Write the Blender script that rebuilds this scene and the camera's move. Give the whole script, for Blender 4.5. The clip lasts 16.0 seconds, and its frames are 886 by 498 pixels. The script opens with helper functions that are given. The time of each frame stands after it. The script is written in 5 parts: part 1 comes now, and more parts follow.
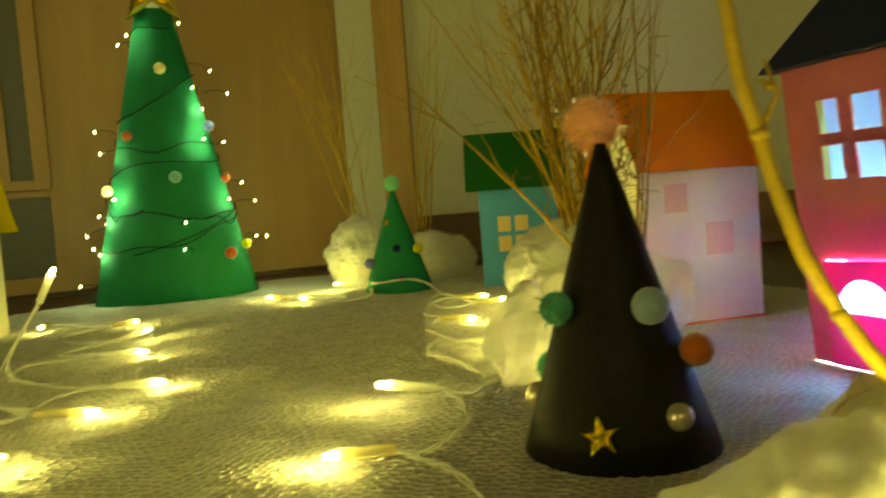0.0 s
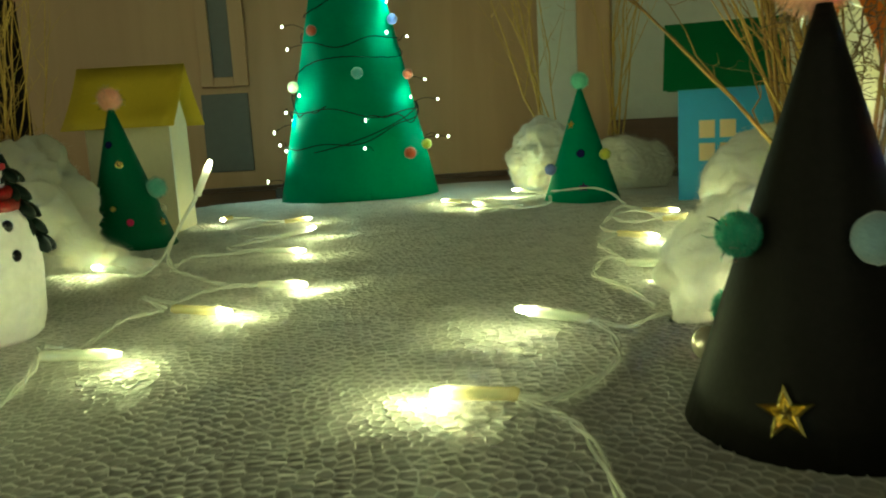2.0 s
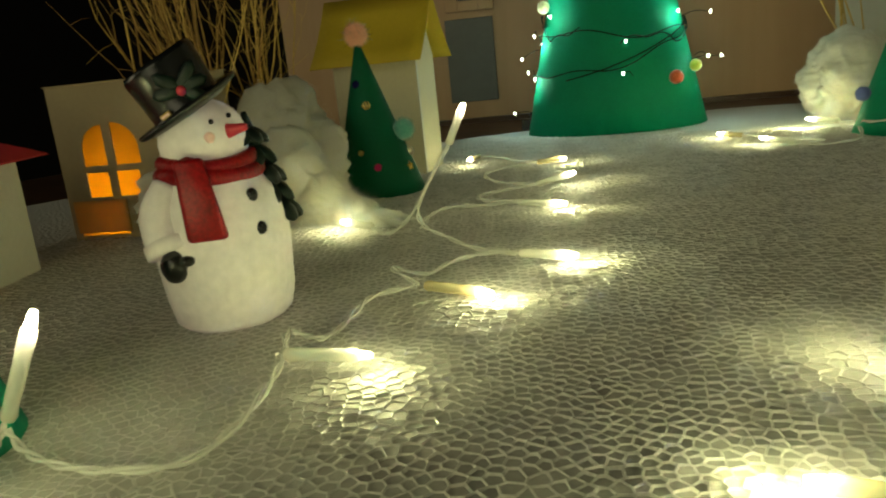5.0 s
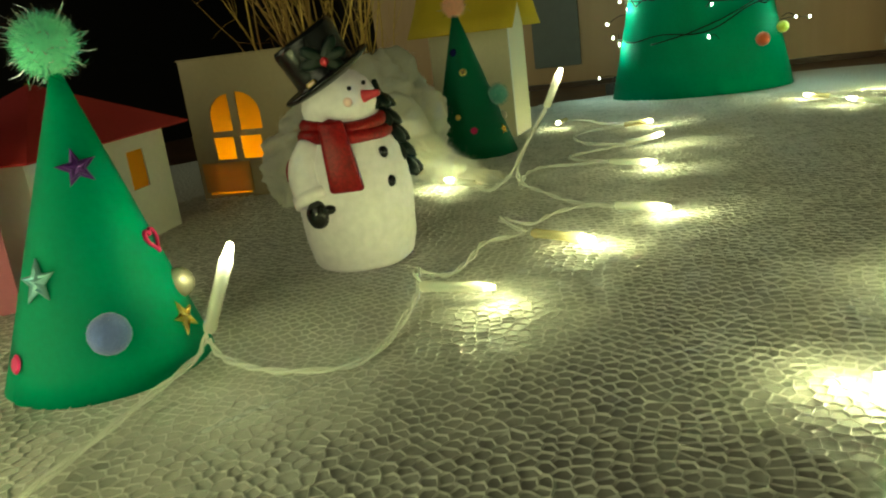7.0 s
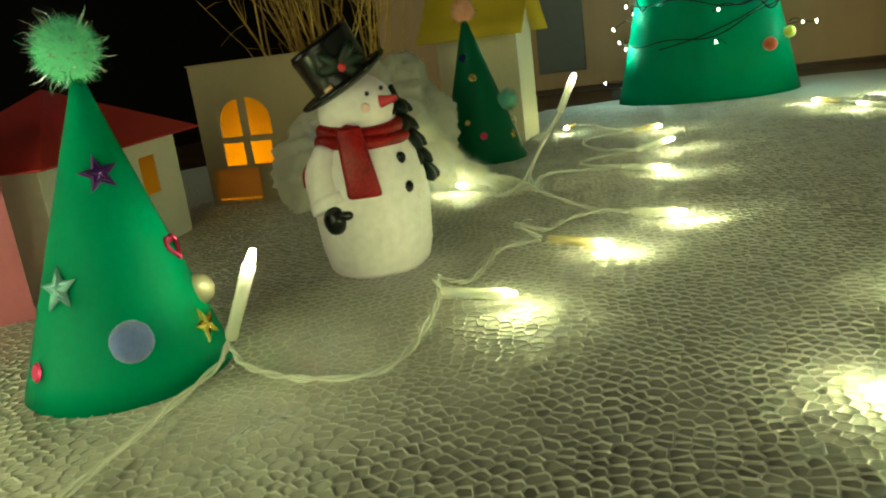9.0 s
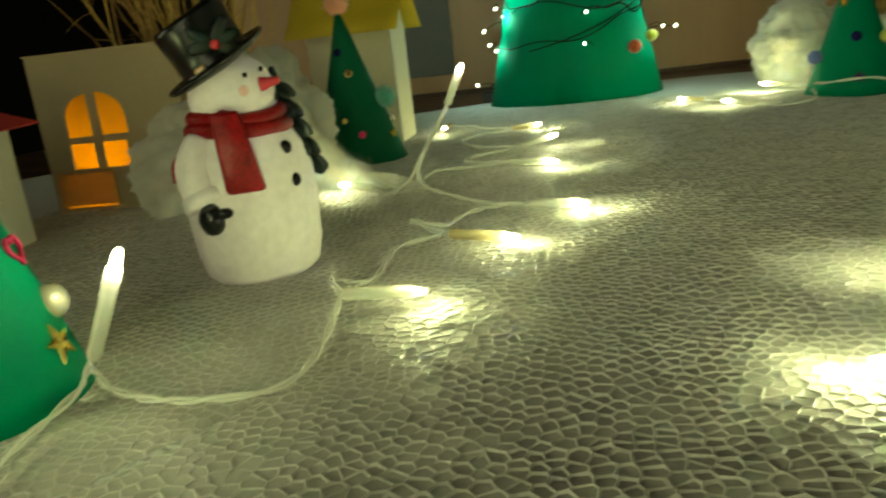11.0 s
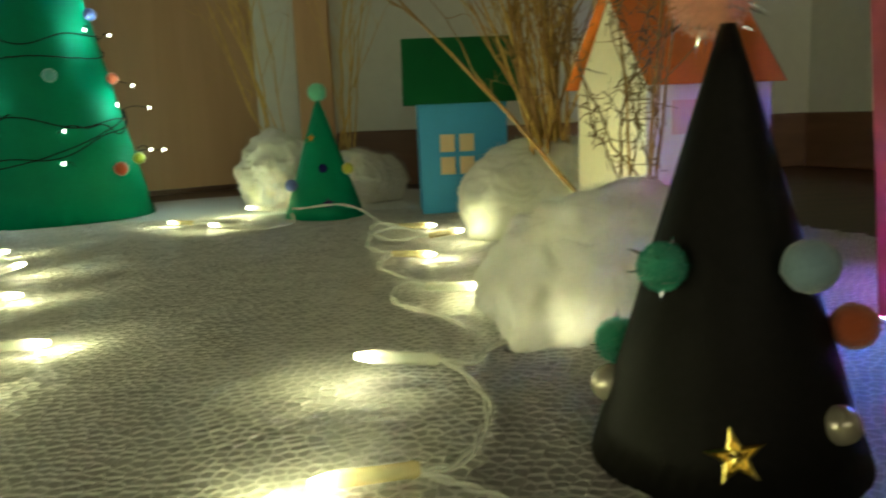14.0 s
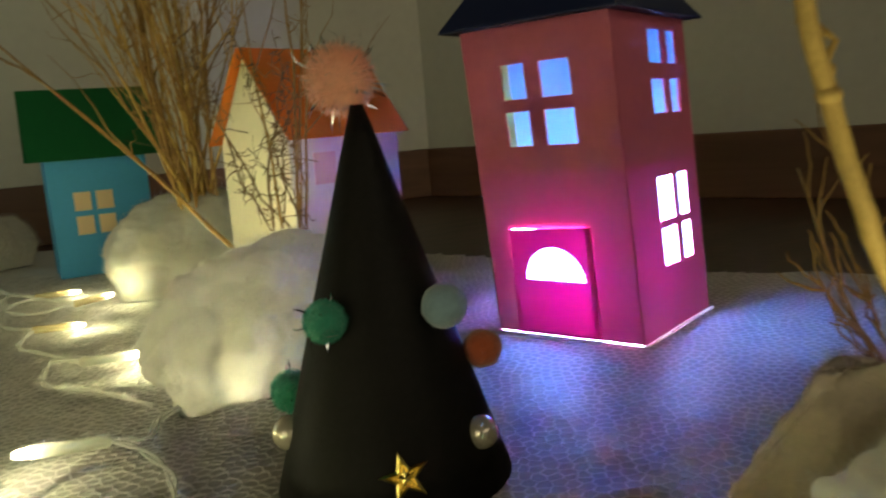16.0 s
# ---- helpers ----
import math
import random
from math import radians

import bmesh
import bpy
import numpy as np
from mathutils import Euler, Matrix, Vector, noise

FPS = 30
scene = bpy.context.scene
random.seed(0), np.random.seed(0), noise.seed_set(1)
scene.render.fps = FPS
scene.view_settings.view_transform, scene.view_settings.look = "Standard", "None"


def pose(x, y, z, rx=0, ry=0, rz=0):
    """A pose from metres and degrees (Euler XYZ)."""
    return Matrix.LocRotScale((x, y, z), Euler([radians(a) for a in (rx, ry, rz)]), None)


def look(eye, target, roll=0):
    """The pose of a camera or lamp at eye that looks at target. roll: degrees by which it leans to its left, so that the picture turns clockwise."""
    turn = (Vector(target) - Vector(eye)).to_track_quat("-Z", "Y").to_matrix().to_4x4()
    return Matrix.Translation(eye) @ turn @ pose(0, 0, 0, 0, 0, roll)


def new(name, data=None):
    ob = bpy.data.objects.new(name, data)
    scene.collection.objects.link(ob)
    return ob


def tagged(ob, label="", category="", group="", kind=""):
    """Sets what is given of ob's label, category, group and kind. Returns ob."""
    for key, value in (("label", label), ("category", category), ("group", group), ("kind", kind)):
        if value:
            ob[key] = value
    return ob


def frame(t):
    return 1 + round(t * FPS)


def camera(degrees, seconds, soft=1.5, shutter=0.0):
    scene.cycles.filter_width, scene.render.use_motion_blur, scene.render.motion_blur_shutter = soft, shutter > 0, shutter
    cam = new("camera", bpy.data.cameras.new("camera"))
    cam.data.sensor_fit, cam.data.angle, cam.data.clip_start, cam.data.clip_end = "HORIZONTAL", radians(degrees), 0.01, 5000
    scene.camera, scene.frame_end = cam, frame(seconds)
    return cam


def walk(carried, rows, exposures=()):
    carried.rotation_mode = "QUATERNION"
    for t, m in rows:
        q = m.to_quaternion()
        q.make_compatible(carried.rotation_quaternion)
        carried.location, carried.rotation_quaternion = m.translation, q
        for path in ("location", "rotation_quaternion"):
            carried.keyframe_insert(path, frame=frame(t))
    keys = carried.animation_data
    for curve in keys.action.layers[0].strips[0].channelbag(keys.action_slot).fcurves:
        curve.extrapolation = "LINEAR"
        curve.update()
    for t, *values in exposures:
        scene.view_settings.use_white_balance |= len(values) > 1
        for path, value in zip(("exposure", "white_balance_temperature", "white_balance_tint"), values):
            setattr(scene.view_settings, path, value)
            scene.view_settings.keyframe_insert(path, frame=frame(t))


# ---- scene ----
from mathutils import geometry

cam = camera(59.4, 16.0, soft=2.0, shutter=0.45)
EXPO = [(0.0, 0.57, 30000, -22), (0.5, 0.41, 8600, -52), (1.0, 0.45, 6000, -60), (1.5, 0.42, 5700, -33), (2.0, 0.4, 6200, -18), (3.0, 0.33, 6450, 2), (4.5, 0.32, 6450, 5), (7.5, 0.46, 6350, -11), (10.5, 0.52, 6350, -10), (11.5, 0.33, 6450, -6), (13.0, 0.15, 6400, 0), (14.0, 0.25, 6100, 4), (14.7, 0.2, 5780, 3), (15.5, 0.18, 5650, 5), (16.0, 0.24, 6300, 14)]
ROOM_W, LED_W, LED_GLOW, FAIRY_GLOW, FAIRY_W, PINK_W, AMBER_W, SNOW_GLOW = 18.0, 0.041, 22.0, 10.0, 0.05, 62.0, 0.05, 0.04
FOAM_SCALE, FOAM_DEPTH, FOAM_WALL = 190.0, 0.0006, 0.00046
PATH = [
    (0, (0.081, 0.288, 0.101), (-0.066, 2.278, -0.026), -4.2),
    (0.5, (0.067, 0.304, 0.095), (-0.232, 2.27, -0.112), -4.1),
    (1, (0.07, 0.329, 0.085), (-0.399, 2.254, -0.185), -3.4),
    (1.5, (0.091, 0.326, 0.089), (-0.47, 2.22, -0.225), -3.1),
    (2, (0.094, 0.353, 0.093), (-0.565, 2.212, -0.238), -3.2),
    (2.5, (0.084, 0.378, 0.102), (-0.654, 2.205, -0.242), -3.4),
    (3, (0.078, 0.401, 0.104), (-0.751, 2.184, -0.259), -3.5),
    (3.5, (0.068, 0.411, 0.109), (-0.872, 2.129, -0.292), -3.3),
    (4, (0.061, 0.414, 0.111), (-0.976, 2.064, -0.338), -3.8),
    (4.5, (0.054, 0.413, 0.106), (-1.054, 2.008, -0.373), -4.9),
    (5, (0.04, 0.415, 0.103), (-1.136, 1.958, -0.383), -6.0),
    (7.5, (0.055, 0.36, 0.11), (-1.265, 1.759, -0.438), -7.4),
    (8, (0.055, 0.358, 0.112), (-1.266, 1.761, -0.422), -7.4),
    (10.5, (0.02, 0.378, 0.097), (-1.194, 1.863, -0.469), -7.1),
    (11, (0.015, 0.378, 0.095), (-1.019, 2.002, -0.446), -6.6),
    (11.5, (0.011, 0.381, 0.097), (-0.852, 2.113, -0.41), -5.8),
    (12, (0.014, 0.378, 0.098), (-0.676, 2.19, -0.394), -4.9),
    (12.5, (0.021, 0.379, 0.105), (-0.48, 2.259, -0.358), -5.1),
    (13, (0.028, 0.389, 0.098), (-0.305, 2.319, -0.309), -5.2),
    (13.5, (0.029, 0.387, 0.096), (-0.095, 2.35, -0.27), -3.7),
    (14, (0.033, 0.389, 0.098), (0.15, 2.356, -0.246), -2.4),
    (14.5, (0.052, 0.393, 0.105), (0.421, 2.331, -0.221), -1.1),
    (15, (0.038, 0.396, 0.108), (0.621, 2.284, -0.197), -1.1),
    (15.5, (0.033, 0.389, 0.101), (0.805, 2.208, -0.204), -2.7),
    (16, (0.026, 0.373, 0.109), (0.984, 2.102, -0.198), -4.6),
]
walk(cam, [(t, look(eye, target, roll)) for t, eye, target, roll in PATH], EXPO)

# ---------------------------------------------------------------- world and room light
world = bpy.data.worlds.new("dark_room")
scene.world = world
world.use_nodes = True
world.node_tree.nodes["Background"].inputs[0].default_value = (0.9, 0.75, 0.55, 1)
world.node_tree.nodes["Background"].inputs[1].default_value = 0.004

WARM = (1.0, 0.97, 0.43)


def lamp(name, kind, m, energy, color, size=0.002, spread=None, blend=1.0):
    data = bpy.data.lights.new(name, kind)
    data.energy, data.color = energy, color
    if kind == "AREA":
        data.size = size
    else:
        data.shadow_soft_size = size
    if kind == "SPOT":
        data.spot_size, data.spot_blend = radians(spread), blend
    ob = new(name, data)
    ob.matrix_world = m
    return ob


# unseen fill lamps far behind and beside the table, standing in for room light
lamp("unseen_room_fill", "AREA", look((0.5, -2.8, 0.9), (0.1, 0.9, 0.1)), ROOM_W, (1.0, 0.88, 0.56), 2.2)
lamp("unseen_side_fill", "AREA", look((-2.9, -1.3, 0.8), (0.2, 0.8, 0.1)), ROOM_W * 0.5, (1.0, 0.86, 0.55), 1.4)


# ---------------------------------------------------------------- materials
def mat(name, color, rough=0.6, metal=0.0, spread=0.12, scale=60.0, bump=0.0, bscale=400.0, trans=0.0, spec=0.5,
        emit=0.0, ecolor=None, sheen=0.0, tcolor=None, scatter=0.0):
    m = bpy.data.materials.new(name)
    m.use_nodes = True
    nt = m.node_tree
    n, l = nt.nodes, nt.links
    p = n["Principled BSDF"]
    out = n["Material Output"]
    tc = n.new("ShaderNodeTexCoord")
    a = n.new("ShaderNodeTexNoise")
    a.inputs["Scale"].default_value, a.inputs["Detail"].default_value = scale, 6
    b = n.new("ShaderNodeTexNoise")
    b.inputs["Scale"].default_value, b.inputs["Detail"].default_value = scale * 9, 3
    for t in (a, b):
        l.new(tc.outputs["Object"], t.inputs["Vector"])
    add = n.new("ShaderNodeMath")
    add.operation = "ADD"
    l.new(a.outputs["Fac"], add.inputs[0]), l.new(b.outputs["Fac"], add.inputs[1])
    mr = n.new("ShaderNodeMapRange")
    mr.inputs[1].default_value, mr.inputs[2].default_value = 0.6, 1.4
    mr.inputs[3].default_value, mr.inputs[4].default_value = 1 - spread, 1 + spread
    l.new(add.outputs[0], mr.inputs[0])
    vm = n.new("ShaderNodeVectorMath")
    vm.operation = "SCALE"
    vm.inputs[0].default_value = color
    l.new(mr.outputs[0], vm.inputs["Scale"])
    l.new(vm.outputs[0], p.inputs["Base Color"])
    p.inputs["Roughness"].default_value, p.inputs["Metallic"].default_value = rough, metal
    p.inputs["Specular IOR Level"].default_value = spec
    p.inputs["Sheen Weight"].default_value = sheen
    if scatter:
        p.inputs["Subsurface Weight"].default_value, p.inputs["Subsurface Scale"].default_value = 0.8, scatter
        p.inputs["Subsurface Radius"].default_value = (1.0, 0.9, 0.7)
    if emit:
        p.inputs["Emission Color"].default_value = (*(ecolor or color), 1)
        p.inputs["Emission Strength"].default_value = emit
    if bump:
        t = n.new("ShaderNodeTexNoise")
        t.inputs["Scale"].default_value, t.inputs["Detail"].default_value = bscale, 4
        l.new(tc.outputs["Object"], t.inputs["Vector"])
        bp = n.new("ShaderNodeBump")
        bp.inputs["Distance"].default_value, bp.inputs["Strength"].default_value = bump, 1
        l.new(t.outputs["Fac"], bp.inputs["Height"])
        l.new(bp.outputs[0], p.inputs["Normal"])
    if trans:
        tr = n.new("ShaderNodeBsdfTranslucent")
        if tcolor:
            tr.inputs[0].default_value = (*tcolor, 1)
        else:
            l.new(vm.outputs[0], tr.inputs[0])
        mx = n.new("ShaderNodeMixShader")
        mx.inputs[0].default_value = trans
        l.new(p.outputs[0], mx.inputs[1]), l.new(tr.outputs[0], mx.inputs[2])
        l.new(mx.outputs[0], out.inputs["Surface"])
    return m


def foam_material():
    """White packing foam with a raised net of cell walls."""
    m = mat("white_cell_foam", (0.63, 0.64, 0.63), 0.42, spread=0.05, scale=14, spec=0.45)
    n, l = m.node_tree.nodes, m.node_tree.links
    p = n["Principled BSDF"]
    tc = n.new("ShaderNodeTexCoord")
    wob = n.new("ShaderNodeTexNoise")
    wob.inputs["Scale"].default_value = 90
    l.new(tc.outputs["Object"], wob.inputs["Vector"])
    mixv = n.new("ShaderNodeVectorMath")
    mixv.operation = "MULTIPLY_ADD"
    mixv.inputs[1].default_value = (0.004, 0.004, 0)
    l.new(wob.outputs["Color"], mixv.inputs[0]), l.new(tc.outputs["Object"], mixv.inputs[2])
    vor = n.new("ShaderNodeTexVoronoi")
    vor.voronoi_dimensions, vor.feature = "2D", "DISTANCE_TO_EDGE"
    vor.inputs["Scale"].default_value, vor.inputs["Randomness"].default_value = FOAM_SCALE, 0.8
    l.new(mixv.outputs[0], vor.inputs["Vector"])
    mr = n.new("ShaderNodeMapRange")
    mr.interpolation_type = "SMOOTHSTEP"
    mr.inputs[1].default_value, mr.inputs[2].default_value = 0.0, 0.42
    mr.inputs[3].default_value, mr.inputs[4].default_value = 1.0, 0.0
    l.new(vor.outputs["Distance"], mr.inputs[0])
    fine = n.new("ShaderNodeTexNoise")
    fine.inputs["Scale"].default_value, fine.inputs["Detail"].default_value = 45, 5
    l.new(tc.outputs["Object"], fine.inputs["Vector"])
    sm = n.new("ShaderNodeMath")
    sm.operation = "MULTIPLY_ADD"
    sm.inputs[1].default_value = 0.9
    l.new(fine.outputs["Fac"], sm.inputs[0]), l.new(mr.outputs[0], sm.inputs[2])
    bp = n.new("ShaderNodeBump")
    bp.inputs["Distance"].default_value, bp.inputs["Strength"].default_value = 0.0009, 0.8
    l.new(sm.outputs[0], bp.inputs["Height"])
    l.new(bp.outputs[0], p.inputs["Normal"])
    return m


def clear_plastic(name, color, mixed):
    m = bpy.data.materials.new(name)
    m.use_nodes = True
    n, l = m.node_tree.nodes, m.node_tree.links
    p = n["Principled BSDF"]
    p.inputs["Base Color"].default_value, p.inputs["Roughness"].default_value = (*color, 1), 0.22
    t = n.new("ShaderNodeBsdfTransparent")
    tl = n.new("ShaderNodeBsdfTranslucent")
    tl.inputs[0].default_value = (*color, 1)
    a, b = n.new("ShaderNodeMixShader"), n.new("ShaderNodeMixShader")
    a.inputs[0].default_value, b.inputs[0].default_value = 0.5, mixed
    l.new(p.outputs[0], a.inputs[1]), l.new(tl.outputs[0], a.inputs[2])
    l.new(a.outputs[0], b.inputs[1]), l.new(t.outputs[0], b.inputs[2])
    l.new(b.outputs[0], n["Material Output"].inputs["Surface"])
    return m


def wood(name, color, dark, scale, rough=0.5):
    m = mat(name, color, rough, bump=0.0004, bscale=120)
    n, l = m.node_tree.nodes, m.node_tree.links
    tc, mp = n.new("ShaderNodeTexCoord"), n.new("ShaderNodeMapping")
    mp.inputs["Scale"].default_value = (9, 9, 0.7) if scale < 0 else (1, 8, 8)
    w = n.new("ShaderNodeTexNoise")
    w.inputs["Scale"].default_value, w.inputs["Detail"].default_value, w.inputs["Distortion"].default_value = abs(scale), 6, 0.6
    r = n.new("ShaderNodeValToRGB")
    r.color_ramp.elements[0].color, r.color_ramp.elements[1].color = (*dark, 1), (*color, 1)
    r.color_ramp.elements[0].position, r.color_ramp.elements[1].position = 0.35, 0.65
    l.new(tc.outputs["Object"], mp.inputs[0]), l.new(mp.outputs[0], w.inputs["Vector"])
    l.new(w.outputs["Fac"], r.inputs[0]), l.new(r.outputs[0], n["Principled BSDF"].inputs["Base Color"])
    return m


def glow(name, color, strength):
    m = bpy.data.materials.new(name)
    m.use_nodes = True
    p = m.node_tree.nodes["Principled BSDF"]
    p.inputs["Base Color"].default_value = (*color, 1)
    p.inputs["Emission Color"].default_value = (*color, 1)
    p.inputs["Emission Strength"].default_value = strength
    return m


M_FOAM = foam_material()
M_CELLS = mat("white_foam_rim", (0.76, 0.74, 0.71), 0.32, spread=0.2, scale=60, bump=0.00003, bscale=1500, trans=0.35, spec=1.0)
M_FILM = mat("thin_foam_film", (0.48, 0.465, 0.44), 0.58, spread=0.2, scale=30, bump=0.00005, bscale=450, spec=0.7)
M_TABLE = wood("dark_table_wood", (0.075, 0.032, 0.015), (0.035, 0.015, 0.008), 5, 0.4)
M_BASE = wood("brown_baseboard_wood", (0.16, 0.075, 0.035), (0.1, 0.045, 0.02), 5)
M_TAN = wood("tan_panel_wood", (0.42, 0.26, 0.13), (0.38, 0.23, 0.11), -4)
M_POST = wood("light_post_wood", (0.44, 0.26, 0.11), (0.36, 0.2, 0.08), -6)
M_WALL = mat("grey_green_wall_paint", (0.52, 0.52, 0.44), 0.8, spread=0.06, scale=8, bump=0.0004, bscale=200)
M_BLUEGREY = mat("blue_grey_panel", (0.1, 0.103, 0.094), 0.5, spread=0.1, scale=12)
M_DARK = mat("near_black_unlit_room", (0.012, 0.011, 0.012), 0.9, scale=3)
M_GREEN = mat("green_card", (0.01, 0.35, 0.19), 0.62, spread=0.1, scale=45, bump=0.00008, bscale=900, trans=0.06, spec=0.3)
# green card lightened to make up for light missing on the near tree
M_GREENLIT = mat("green_card_lit", (0.016, 0.42, 0.24), 0.62, spread=0.1, scale=45, bump=0.00008, bscale=900, trans=0.06, spec=0.3)
M_GREEN2 = mat("dark_green_card", (0.006, 0.16, 0.08), 0.62, spread=0.1, scale=45, bump=0.00008, bscale=900, spec=0.3)
M_BLACK = mat("black_card", (0.014, 0.0125, 0.011), 0.55, spread=0.25, scale=50, bump=0.0001, bscale=700, spec=0.25)
M_SKY = mat("sky_blue_card", (0.075, 0.38, 0.72), 0.65, spread=0.06, scale=40, bump=0.00006, bscale=900, trans=0.08, spec=0.3)
M_ROOFGREEN = mat("bottle_green_card", (0.005, 0.11, 0.03), 0.65, spread=0.08, scale=40, spec=0.3)
M_CREAM = mat("cream_paper", (0.8, 0.62, 0.36), 0.7, spread=0.05, scale=60)
M_WHITE = mat("white_card", (0.74, 0.73, 0.68), 0.7, spread=0.05, scale=30, bump=0.00006, bscale=800, trans=0.3, spec=0.3)
M_TANCARD = mat("tan_card", (0.37, 0.3, 0.19), 0.7, spread=0.06, scale=30, trans=0.12, spec=0.3)
M_TANDOOR = mat("thin_tan_card", (0.4, 0.26, 0.1), 0.7, spread=0.06, scale=30, trans=0.3, spec=0.3, tcolor=(0.8, 0.42, 0.05))
M_PALE = mat("cream_white_card", (0.8, 0.75, 0.57), 0.7, spread=0.05, scale=30, bump=0.00006, bscale=800, trans=0.25, spec=0.3)
M_ORANGE = mat("orange_card", (0.68, 0.18, 0.016), 0.65, spread=0.08, scale=40, spec=0.3, trans=0.1)
M_PEACH = mat("peach_paper", (0.68, 0.46, 0.42), 0.7, spread=0.04, scale=60)
M_PINK = mat("hot_pink_card", (0.5, 0.115, 0.18), 0.65, spread=0.06, scale=30, bump=0.00008, bscale=500, trans=0.020, spec=0.3,
             tcolor=(0.8, 0.06, 0.5))
M_PINKDOOR = mat("magenta_card", (0.66, 0.03, 0.24), 0.65, spread=0.05, scale=30, trans=0.027, spec=0.3, tcolor=(0.85, 0.02, 0.52))
M_ROSE = mat("rose_pink_card", (0.64, 0.2, 0.28), 0.65, spread=0.06, scale=30, trans=0.1, spec=0.3)
M_NAVY = mat("navy_card", (0.006, 0.012, 0.05), 0.65, spread=0.08, scale=40, spec=0.3)
M_YELLOW = mat("yellow_card", (0.62, 0.47, 0.04), 0.65, spread=0.06, scale=40, trans=0.15, spec=0.3)
M_RED = mat("dark_red_card", (0.42, 0.03, 0.035), 0.65, spread=0.08, scale=40, spec=0.3)
M_PANE = mat("white_tracing_paper", (0.8, 0.82, 0.85), 0.8, spread=0.02, scale=60, trans=0.9, spec=0.2, tcolor=(0.33, 0.76, 1.0))
M_LAYER = mat("white_thin_paper", (0.85, 0.85, 0.85), 0.8, spread=0.02, scale=60, trans=0.22, spec=0.1)
M_STRIP = mat("pale_yellow_tracing_paper", (0.8, 0.78, 0.5), 0.8, spread=0.04, scale=60, trans=0.6, spec=0.1, tcolor=(0.8, 0.85, 0.5))
M_REAR = mat("white_doubled_paper", (0.8, 0.8, 0.84), 0.8, spread=0.02, scale=60, trans=0.5, spec=0.2, tcolor=(0.64, 0.7, 1.0))
M_AMBER = mat("amber_tracing_paper", (0.9, 0.56, 0.06), 0.8, spread=0.04, scale=60, trans=0.75, spec=0.2)
M_COTTON = mat("white_cotton_wool", (0.82, 0.81, 0.77), 0.95, spread=0.05, scale=70, bump=0.0003, bscale=500, trans=0.6, spec=0.02, scatter=0.004)
# white cotton toned down to beige for the weaker light on the wad
M_SHADECOTTON = mat("shade_toned_cotton_batting", (0.6, 0.52, 0.4), 0.95, spread=0.12, scale=60, bump=0.0008, bscale=300, trans=0.3, spec=0.05)
M_GOLD = mat("gold_foil", (0.95, 0.76, 0.25), 0.25, metal=1.0, spread=0.15, scale=200)
M_PEARL = mat("cream_pearl", (0.6, 0.55, 0.44), 0.24, metal=0.55, spread=0.05, scale=100, spec=0.8)
M_SMINT = mat("mint_felt", (0.1, 0.36, 0.3), 0.95, bump=0.0004, bscale=900, sheen=0.6)
M_MINT = mat("mint_green_fibre", (0.28, 0.8, 0.55), 0.95, sheen=0.5, trans=0.3)
M_TEAL = mat("teal_green_fibre", (0.07, 0.43, 0.29), 0.95, sheen=0.5, trans=0.25)
M_PEACHF = mat("peach_pink_fibre", (0.95, 0.58, 0.42), 0.95, sheen=0.5, trans=0.45)
M_PALEBLUE = mat("pale_blue_felt", (0.19, 0.29, 0.36), 0.95, bump=0.0004, bscale=900, sheen=0.6)
M_LILAC = mat("lilac_blue_felt", (0.13, 0.18, 0.48), 0.95, bump=0.0004, bscale=900, sheen=0.3)
M_RUST = mat("rust_orange_felt", (0.42, 0.085, 0.025), 0.95, bump=0.0004, bscale=900, sheen=0.6)
M_LIME = mat("lime_yellow_felt", (0.5, 0.52, 0.06), 0.95, bump=0.0004, bscale=900, sheen=0.6)
M_PALEYEL = mat("pale_yellow_felt", (0.65, 0.62, 0.32), 0.95, bump=0.0004, bscale=900, sheen=0.6)
M_FUCHSIA = mat("fuchsia_foil", (0.75, 0.04, 0.2), 0.3, metal=0.6)
M_PURPLE = mat("purple_foil", (0.09, 0.02, 0.2), 0.3, metal=0.6)
M_SILVER = mat("pale_blue_foil", (0.35, 0.6, 0.65), 0.3, metal=0.6)
M_SEQUIN = mat("dark_blue_sequin", (0.01, 0.015, 0.12), 0.2, metal=0.5)
M_TINSEL = mat("iridescent_tinsel", (0.75, 0.85, 0.9), 0.15, metal=1.0, spread=0.4, scale=500)
M_TWIG = mat("dry_straw_twig", (0.5, 0.33, 0.08), 0.75, spread=0.35, scale=50, bump=0.0002, bscale=500)
M_TWIGB = mat("brown_dry_twig", (0.3, 0.175, 0.045), 0.75, spread=0.35, scale=50, bump=0.0002, bscale=500)
M_TWIGD = mat("dark_dry_sprig", (0.17, 0.11, 0.05), 0.8, spread=0.3, scale=90)
M_STALK = mat("thick_straw_stalk", (0.34, 0.22, 0.055), 0.7, spread=0.25, scale=80, bump=0.0003, bscale=350)
M_WIRE = clear_plastic("clear_wire", (0.93, 0.93, 0.88), 0.3)
M_TUBE = clear_plastic("clear_led_tube", (0.94, 0.91, 0.8), 0.32)
M_AMBERTUBE = clear_plastic("amber_led_tube", (0.92, 0.76, 0.42), 0.45)
M_BULB = glow("warm_led", (1.0, 0.9, 0.6), LED_GLOW)
M_BULBDIM = glow("warm_led_turned_away", (1.0, 0.92, 0.7), LED_GLOW * 0.06)
M_TINY = glow("fairy_led", (0.95, 1.0, 0.75), FAIRY_GLOW)
M_GREENWIRE = mat("dark_green_wire", (0.003, 0.014, 0.008), 0.6, spec=0.2)
